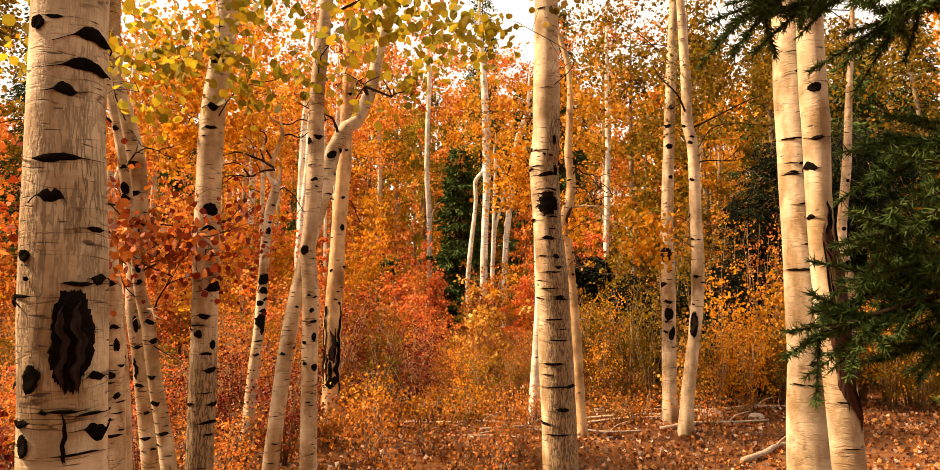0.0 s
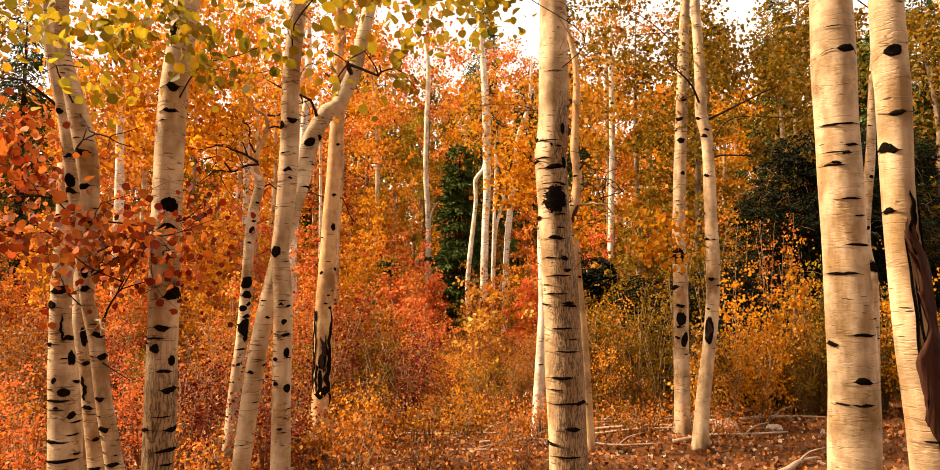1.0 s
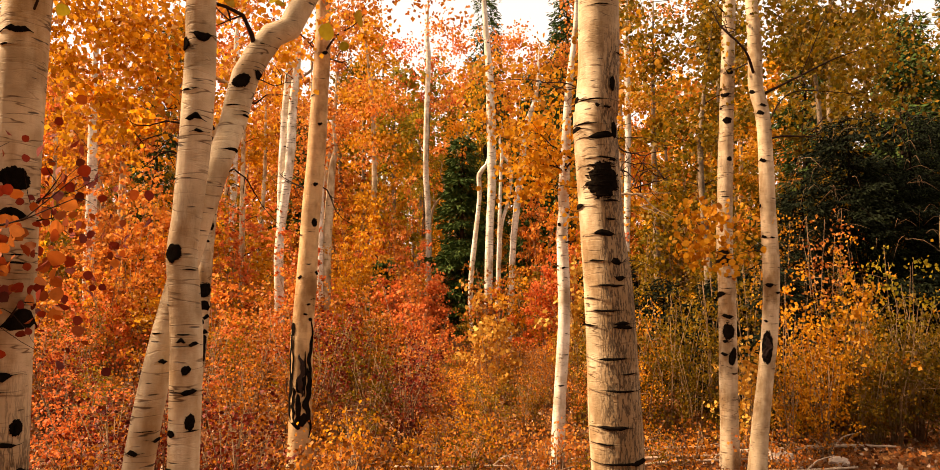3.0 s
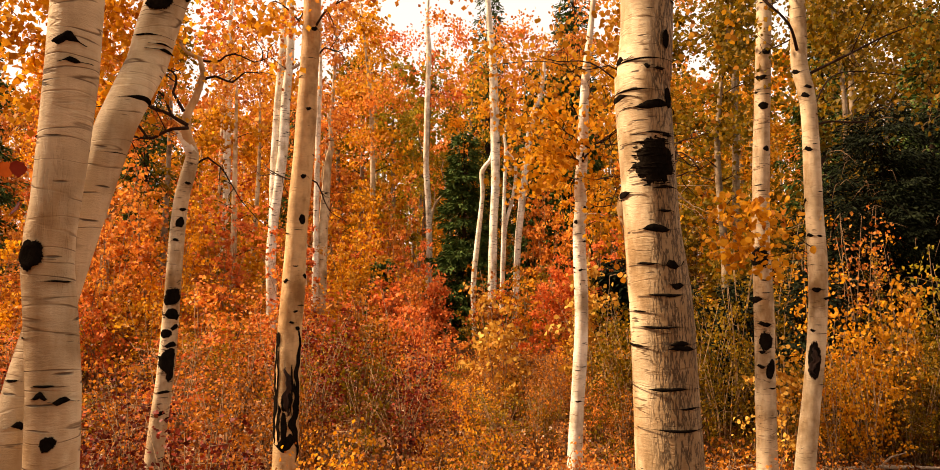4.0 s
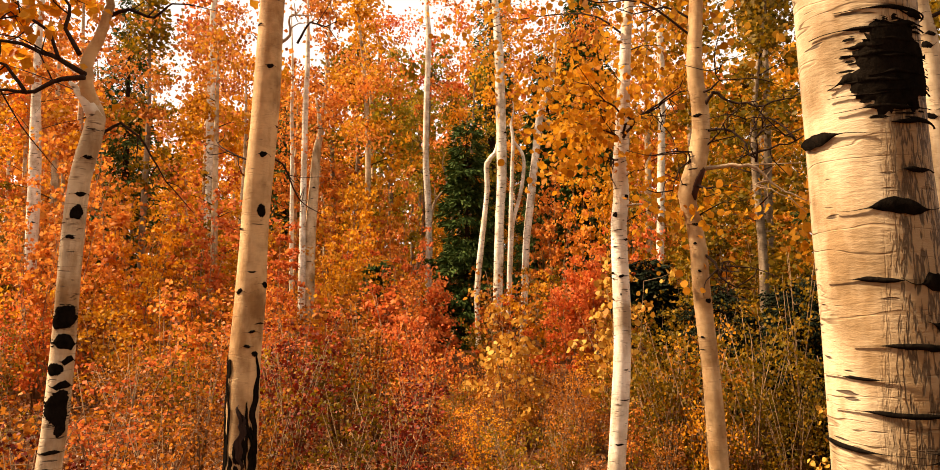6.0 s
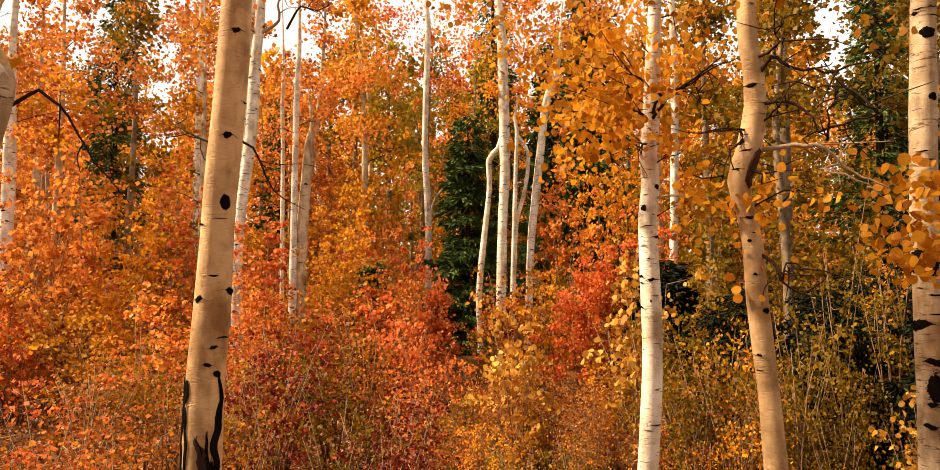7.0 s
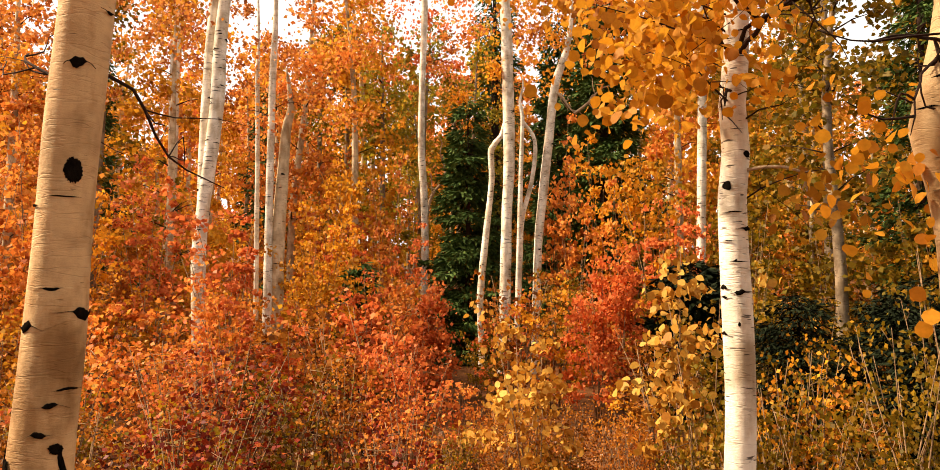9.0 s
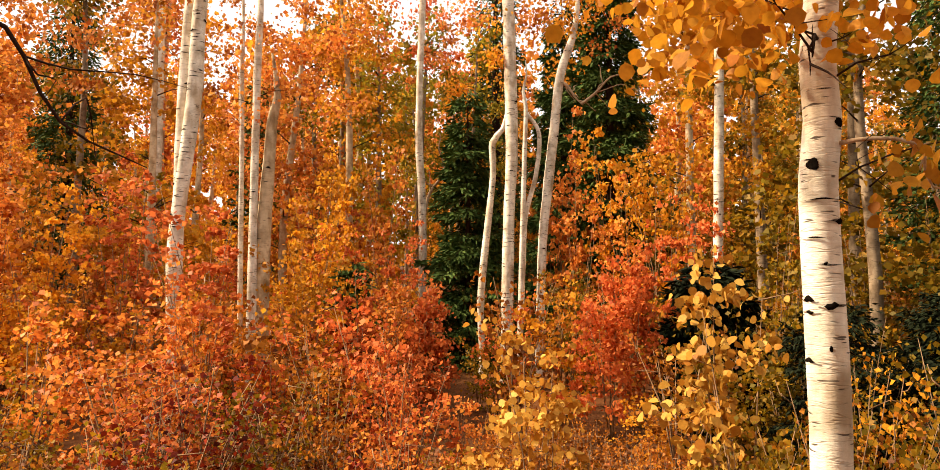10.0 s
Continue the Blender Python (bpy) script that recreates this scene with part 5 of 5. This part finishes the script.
tagged(link_mesh("far_woods", v, l, s, LEAF["olive"]), "unseen olive autumn woods added behind to hold back skylight", "woods", kind="stuff")


for i, (x, y, tall, tone) in enumerate(((1.7, 19.6, 1.15, "orange"), (2.3, 20.2, 1.3, "gold"), (2.1, 17.6, 0.95, "orange"), (2.9, 18.6, 1.25, "gold"), (1.5, 21.2, 1.5, "orange"), (-1.9, 20.2, 1.2, "orange"), (-2.9, 19.2, 1.2, "gold"), (2.6, 16.4, 0.9, "red"), (-1.5, 19.0, 0.8, "red"), (-2.2, 23.0, 1.5, "gold"))):
    src = TALL[tone][i % 2]
    src_m = src.matrix_basis.copy()
    src.matrix_basis = Matrix.Identity(4)
    copy_thing(src, Matrix.Translation((x, y, float(rise(x, y)))) @ Matrix.Rotation(i * 1.3, 4, 'Z') @ Matrix.Diagonal((tall * 0.9, tall * 0.9, tall, 1)))
    src.matrix_basis = src_m
for i in range(66):
    x, y = rng.uniform(3.0, 6.8), rng.uniform(9.3, 10.4)
    if i > 37:
        x, y = rng.uniform(-0.5, 1.8), rng.uniform(10.3, 14.0)
    elif i > 25:
        x, y = rng.uniform(1.3, 3.2), rng.uniform(10.2, 11.3)
    if any((x - a) ** 2 + (y - b) ** 2 < 0.08 for a, b in STANDS):
        continue
    src = NEAR["gold" if i % 5 == 0 else "olive"][i % 2] if i < 38 else NEAR[("amber", "olive", "amber", "orange")[i % 4]][i % 2]
    tall = rng.uniform(0.65, 1.15) if i < 38 else rng.uniform(0.38, 0.6)
    src_m = src.matrix_basis.copy()
    src.matrix_basis = Matrix.Identity(4)
    copy_thing(src, Matrix.Translation((x, y, float(rise(x, y)))) @ Matrix.Rotation(rng.uniform(0, 6.28), 4, 'Z') @ Matrix.Diagonal((tall * 0.9, tall * 0.9, tall, 1)))
    src.matrix_basis = src_m


# ---- background aspens ----
def far_aspen(tone, seed, height=8.5, n=2650, size=0.094):
    rng = np.random.default_rng(seed)
    ob = base("aspen_tree", 0, 0, f"distant aspen with a pale stem and {tone} crown", "tree", "background aspens")
    run = [(0, 0, -0.2, 0.085), (rng.normal(0, 0.08), 0, height * 0.3, 0.072), (rng.normal(0, 0.15), 0, height * 0.65, 0.05), (rng.normal(0, 0.2), 0, height, 0.012)]
    tube("trunk", run, BARK_SHADED if tone in ("olive", "lime") else BARK_SMOOTH, ob, 8, 0.6, 0.02, seed)
    path = spline(run, 0.3)
    spots, limbs = [], []
    for i in range(46):
        f = rng.uniform(0.22, 1.0)
        a = rng.uniform(0, 6.28)
        rad = 1.25 * (1.08 - f) ** 0.6 * rng.uniform(0.25, 1.0)
        c = path[int(f * (len(path) - 1)), :3]
        q = c + (math.cos(a) * rad, math.sin(a) * rad, 0.35 * rad)
        spots.append(q)
        if i % 3 == 0:
            limbs.append([(*c, 0.016), (*(c + 0.5 * (q - c) + (0, 0, 0.05)), 0.010), (*q, 0.003)])
    tubes("limb", limbs, TWIG, ob, 3, 0.7)
    leaves("crown", clumps(spots, n, 0.19, rng), size, LEAF[tone], ob, rng)
    return ob


FAR = {tone: [far_aspen(tone, 300 + 7 * i + k, 8.0 + k) for k in range(2)] for i, tone in enumerate(("orange", "gold", "red", "olive", "lime"))}
rng = np.random.default_rng(5)
spots, tries, used = [], 0, set()
for x, y, sc in ((4.2, 15.0, 0.8), (5.9, 14.4, 0.75), (7.2, 16.0, 0.9), (3.9, 17.2, 0.85), (8.9, 14.2, 0.85), (5.4, 17.6, 0.95), (9.0, 21.0, 1.0), (10.6, 23.6, 1.1), (7.4, 22.2, 1.05), (12.0, 20.6, 1.0)):
    copy_thing(FAR["olive"][int(x) % 2], Matrix.Translation((x, y, float(rise(x, y)))) @ Matrix.Rotation(x * 2, 4, 'Z') @ Matrix.Diagonal((sc * 1.2, sc * 1.2, sc, 1)))
    spots.append((x, y))
for x, y, sc, tone in ((-5.3, 18.4, 0.85, "gold"), (-2.8, 21.6, 1.0, "gold"), (-2.5, 24.6, 1.0, "lime"), (-3.7, 26.2, 1.1, "olive"), (-1.6, 27.0, 1.0, "lime"), (-8.3, 18.8, 1.0, "orange"), (-9.9, 20.8, 1.05, "orange"), (-4.5, 23.6, 1.1, "orange"), (-7.3, 23.4, 1.1, "red"), (-3.2, 25.4, 1.1, "gold")):
    copy_thing(FAR[tone][int(y) % 2], Matrix.Translation((x, y, float(rise(x, y)))) @ Matrix.Rotation(x * 2, 4, 'Z') @ Matrix.Diagonal((sc * 1.15, sc * 1.15, sc, 1)))
    spots.append((x, y))
while len(spots) < 124 and tries < 8000:
    tries += 1
    y = 17.5 + 22 * rng.random() ** 1.1
    x = rng.uniform(-1, 1) * (1 + 0.72 * y)
    if y < 24 and -5.5 < x < 3.4 or x > 3 and y < 15 or any((x - a) ** 2 + (y - b) ** 2 < 1.6 for a, b in spots):
        continue
    spots.append((x, y))
    u = rng.random()
    if x < -4:
        tone = "orange" if u < 0.42 else "red" if u < 0.47 else "gold" if u < 0.82 else "olive"
    elif x < 4:
        tone = "gold" if u < 0.38 else "orange" if u < 0.54 else "lime" if u < 0.86 else "olive"
    else:
        tone = "olive" if u < 0.6 else "gold" if u < 0.9 else "orange"
    src = FAR[tone][int(rng.integers(2))]
    sc = rng.uniform(0.75, 1.15)
    m = Matrix.Translation((x, y, float(rise(x, y)))) @ Matrix.Rotation(rng.uniform(0, 6.28), 4, 'Z') @ Matrix.Diagonal((sc * 1.1, sc * 1.1, sc, 1))
    if src.name not in used:
        used.add(src.name)
        src.matrix_basis = m
    else:
        src_m = src.matrix_basis.copy()
        src.matrix_basis = Matrix.Identity(4)
        copy_thing(src, m)
        src.matrix_basis = src_m

spare = [src for pair in FAR.values() for src in pair if src.name not in used]
spare += [src for pair in TALL.values() for src in pair if src.matrix_basis.translation.length < 1]
for k, src in enumerate(spare):
    x, y = -17.0 - 2.2 * k, 31.0 + 1.3 * k
    src.matrix_basis = Matrix.Translation((x, y, float(rise(x, y))))


# ---- spruces ----
def spruce(x, y, height, width, seed, label, mat=None, levels=26, bare=0.05, blunt=0.8):
    """Spruce: whorls of drooping boughs, each a spine with ragged sprays of needles; a small blunt gives a rounded, broken top."""
    rng = np.random.default_rng(seed)
    ob = base("spruce_tree", x, y, label, "tree", "spruces")
    shaded = mat is NEEDLE_SHADED
    # trunk and boughs turn scar-black too, standing for shade
    twig = SCAR_AND_SHADE if shaded else TWIG
    tube("trunk", [(0, 0, -0.2, 0.015 * height), (0, 0, height * 0.5, 0.009 * height), (0, 0, height, 0.004)], twig, ob, 9, 0.4, 0.02, seed)
    runs, cv = [], []
    near = y < 15
    for i in range(levels * 8):
        f = bare + (1 - bare) * min(0.995, rng.random() ** 0.9)
        z = height * f
        a = rng.uniform(0, 6.28)
        r = (0.5 * width * (1 - f) ** blunt + 0.05) * rng.uniform(0.35, 1.2)
        d = np.array((math.cos(a), math.sin(a), 0))
        droop = rng.uniform(0.05, 0.45)
        p0, p1 = np.array((0, 0, z)), d * r * 0.55 + (0, 0, z - droop * 0.5 * r)
        p2 = d * r + rng.normal(0, 0.06, 3) * r + (0, 0, z - droop * r + 0.06 * r)
        runs.append([(*p0, 0.010), (*p1, 0.006), (*p2, 0.002)])
        side = np.array((-d[1], d[0], 0))
        m = max(10, int(r * (300 if near else 200 if abs(x) < 4 and y < 24 else 80)))
        t = rng.uniform(0.1, 1.0, m)
        c = p0 + (p1 - p0) * np.minimum(t * 2, 1)[:, None] + (p2 - p1) * np.clip(t * 2 - 1, 0, 1)[:, None]
        reach = rng.uniform(0, 1, m) * (0.05 + 0.24 * (1 - t)) * (0.5 + 0.4 * width)
        out = side[None] * (rng.choice((-1, 1), m) * reach)[:, None] + d * (0.5 * reach)[:, None]
        out[:, 2] -= reach * rng.uniform(0.0, 0.9, m)
        c = c + out
        way = out / (np.linalg.norm(out, axis=1)[:, None] + 1e-6) + d * 0.5 + rng.normal(0, 0.45, (m, 3)) - (0, 0, 0.2)
        ln = (0.07 if near else 0.15) * rng.uniform(0.6, 1.3, m)
        tip = c + way * (ln / np.linalg.norm(way, axis=1))[:, None]
        wv = np.cross(tip - c, rng.normal(0, 0.6, (m, 3)) + (0, 0, 1))
        wv *= ((0.011 if near else 0.024) / (np.linalg.norm(wv, axis=1) + 1e-6))[:, None]
        mid = c * 0.45 + tip * 0.55
        cv.append(np.stack((c, mid + wv, tip, mid - wv), axis=1).reshape(-1, 3))
    v = np.vstack(cv)
    tubes("branch", runs, twig, ob, 3, 0.8)
    link_mesh("foliage", v, np.arange(len(v)), np.full(len(v) // 4, 4), mat or NEEDLE, ob)
    if shaded and height > 3 and y < 13:                # dry twigs arching over the crown
        arcs = []
        for _ in range(34):
            a, f = rng.uniform(3.2, 6.2), rng.uniform(0.5, 0.98)
            r = 0.5 * width * (1 - f) ** blunt + 0.1
            q = np.array((math.cos(a) * r, math.sin(a) * r, height * f))
            w = np.array((rng.normal(0, 0.12), rng.normal(-0.05, 0.1), rng.uniform(-0.16, 0.04)))
            arcs.append([(*(q - w), 0.003), (*(q + (0, 0, 0.09)), 0.0025), (*(q + w), 0.0012)])
        tubes("dead_twig", arcs, STEM, ob, 3, 0.3, "dry grey twigs")
    return ob


SPRUCES = [
    # x, y, height, width, needles, blunt
    (-0.28, 20.6, 5.3, 2.2, NEEDLE, 0.7), (0.5, 27.5, 12.5, 3.2, NEEDLE, 0.8), (-1.9, 17.2, 2.1, 0.9, NEEDLE, 0.6), (2.7, 22.0, 10.0, 3.2, NEEDLE, 0.8), (1.9, 23.4, 8.2, 2.6, NEEDLE, 0.8),
    (5.55, 12.5, 4.25, 2.6, NEEDLE_SHADED, 0.32), (4.75, 12.3, 3.2, 1.7, NEEDLE_SHADED, 0.35), (6.7, 12.9, 4.5, 2.6, NEEDLE_SHADED, 0.32), (8.0, 14.0, 4.5, 3.0, NEEDLE_SHADED, 0.35),
    # the low ones here stand in for black shade under the saplings
    (4.3, 12.1, 1.8, 1.8, NEEDLE_SHADED, 0.4), (3.8, 10.9, 2.0, 1.1, NEEDLE_SHADED, 0.4), (2.6, 15.6, 2.0, 1.6, NEEDLE_SHADED, 0.4), (3.3, 11.8, 1.6, 1.1, NEEDLE_SHADED, 0.4), (3.0, 13.4, 1.7, 1.6, NEEDLE_SHADED, 0.4),
    (4.7, 13.8, 2.0, 2.4, NEEDLE_SHADED, 0.35), (3.8, 13.1, 1.7, 1.7, NEEDLE_SHADED, 0.4), (6.3, 14.2, 3.9, 2.8, NEEDLE_SHADED, 0.35),
    (8.0, 15.2, 6.5, 2.6, NEEDLE, 0.8), (9.6, 17.3, 7.5, 2.8, NEEDLE, 0.8), (8.2, 19.5, 9.0, 3.0, NEEDLE, 0.8), (11.5, 18.5, 9.0, 3.2, NEEDLE, 0.8),
    (-12.5, 20.5, 9.5, 3.0, NEEDLE, 0.8), (-9.8, 24.0, 9.5, 3.0, NEEDLE, 0.8), (-6.0, 26.5, 7.0, 2.6, NEEDLE, 0.8)]
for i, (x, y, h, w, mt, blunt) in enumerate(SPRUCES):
    spruce(x, y, h, w, 400 + i, "spruce with deep shade in its dark colour, dry grey twigs" if mt is NEEDLE_SHADED else "deep green spruce among the aspens", mt, int(10 + 3 * h), 0.03, blunt)


def near_bough_tree(x, y, seed):
    """Spruce whose boughs reach into the path: separate needles on drooping twigs."""
    rng = np.random.default_rng(seed)
    ob = base("spruce_tree", x, y, "green spruce with long soft-needled boughs", "tree", "spruces")
    tube("trunk", [(0, 0, -0.2, 0.09), (0, 0, 2.2, 0.07), (0, 0, 5.0, 0.02)], TWIG, ob, 12, 0.3, 0.03, seed)
    for z0, dx, dy, dz in ((2.36, -0.60, 0.1, -0.16), (2.30, -0.50, -0.08, -0.12), (2.42, -0.72, 0.12, -0.22), (2.28, -0.40, 0.15, -0.10), (2.40, -0.42, -0.12, -0.15), (2.34, -0.30, 0.0, -0.06),
                           (1.96, -0.44, 0.05, -0.08), (1.88, -0.38, -0.08, -0.08), (1.82, -0.48, 0.02, -0.10), (1.74, -0.46, 0.1, -0.12), (1.68, -0.40, -0.05, -0.10), (1.60, -0.60, 0.08, -0.08), (1.56, -0.42, 0.1, -0.08), (1.50, -0.34, -0.04, -0.08)):
        p0, p2 = np.array((0, 0, z0)), np.array((dx, dy, z0 + dz))
        p1 = 0.5 * (p0 + p2) + (0, 0, 0.05)
        runs = [[(*p0, 0.012), (*p1, 0.008), (*p2, 0.003)]]
        nv = []
        for q in range(40):
            t = rng.uniform(0.2, 1.0)
            c = p0 * (1 - t) ** 2 + 2 * p1 * t * (1 - t) + p2 * t * t
            w = (p2 - p0) * 0.15 + rng.normal(0, 0.055, 3) - (0, 0, 0.02)
            runs.append([(*c, 0.003), (*(c + w * 0.5), 0.0025), (*(c + w), 0.001)])
            m = 260
            tt = rng.random(m)
            b0 = c + w * tt[:, None]
            nd = rng.normal(0, 1, (m, 3)) * 0.6 + w / np.linalg.norm(w) * 0.7
            nd *= (0.023 / np.linalg.norm(nd, axis=1))[:, None] * rng.uniform(0.7, 1.2, m)[:, None]
            wd = np.cross(nd, rng.normal(0, 1, (m, 3)))
            wd *= (0.0018 / (np.linalg.norm(wd, axis=1) + 1e-9))[:, None]
            nv.append(np.stack((b0 - wd, b0 + wd, b0 + nd), axis=1).reshape(-1, 3))
        v = np.vstack(nv)
        tubes("branch", runs, TWIG, ob, 4, 0.1)
        link_mesh("needles", v, np.arange(len(v)), np.full(len(v) // 3, 3), NEEDLE, ob)
    return ob


near_bough_tree(1.30, 1.38, 500)


# ---- fallen wood and stones ----
rng = np.random.default_rng(21)
for x, y, ln, turn, r in ((2.0, 9.55, 1.7, 8, 0.022), (2.2, 9.35, 1.5, 3, 0.018), (-0.1, 9.3, 1.6, 5, 0.016), (2.9, 8.7, 1.4, 14, 0.025), (0.25, 9.9, 1.1, -12, 0.012), (3.5, 9.6, 1.8, -6, 0.03), (1.5, 10.0, 1.2, 20, 0.014), (3.1, 7.6, 0.9, 35, 0.03), (-0.6, 10.6, 1.2, 10, 0.012), (2.6, 10.1, 1.8, -3, 0.02), (0.75, 8.75, 1.3, 6, 0.02), (0.5, 8.55, 0.9, 24, 0.014), (1.5, 8.6, 1.2, -9, 0.018), (0.2, 8.2, 0.8, -16, 0.012)):
    ob = base("fallen_branch", x, y, "weathered bare branch lying on the leaf litter", "branch", "fallen wood")
    a = radians(turn)
    d = np.array((math.cos(a), math.sin(a), 0)) * ln * 0.5
    zs = [float(rise(x + f * d[0], y + f * d[1]) - rise(x, y)) + r + 0.015 for f in (-1, -0.3, 0.3, 1)]
    pts = [(f * d[0] + rng.normal(0, 0.03), f * d[1] + rng.normal(0, 0.03), z, r * k) for f, z, k in zip((-1, -0.3, 0.3, 1), zs, (1, 0.95, 0.8, 0.4))]
    tube("stick", pts, LOG, ob, 8, 0.08, 0.03, int(x * 10))
    q = np.array(pts[2][:3])
    tube("side_twig", [(*q, r * 0.5), (*(q + (0.12, 0.05, 0.08)), r * 0.35), (*(q + (0.3, 0.08, 0.12)), r * 0.15)], LOG, ob, 5, 0.08)

for x, y, sx in ((3.05, 9.3, 0.16), (3.55, 9.1, 0.1)):
    ob = base("rock", x, y, "pale half-buried rock on the forest floor", "rock")
    bm = bmesh.new()
    bmesh.ops.create_icosphere(bm, subdivisions=3, radius=1)
    for vert in bm.verts:
        k = 1 + 0.25 * noise.noise(vert.co * 1.7 + Vector((x, y, 0)))
        vert.co = Vector((vert.co.x * sx * k, vert.co.y * sx * 0.8 * k, vert.co.z * sx * 0.55 * k + sx * 0.2))
    me = bpy.data.meshes.new("rock_body")
    bm.to_mesh(me)
    bm.free()
    me.materials.append(ROCK)
    new("rock_body", me).parent = ob
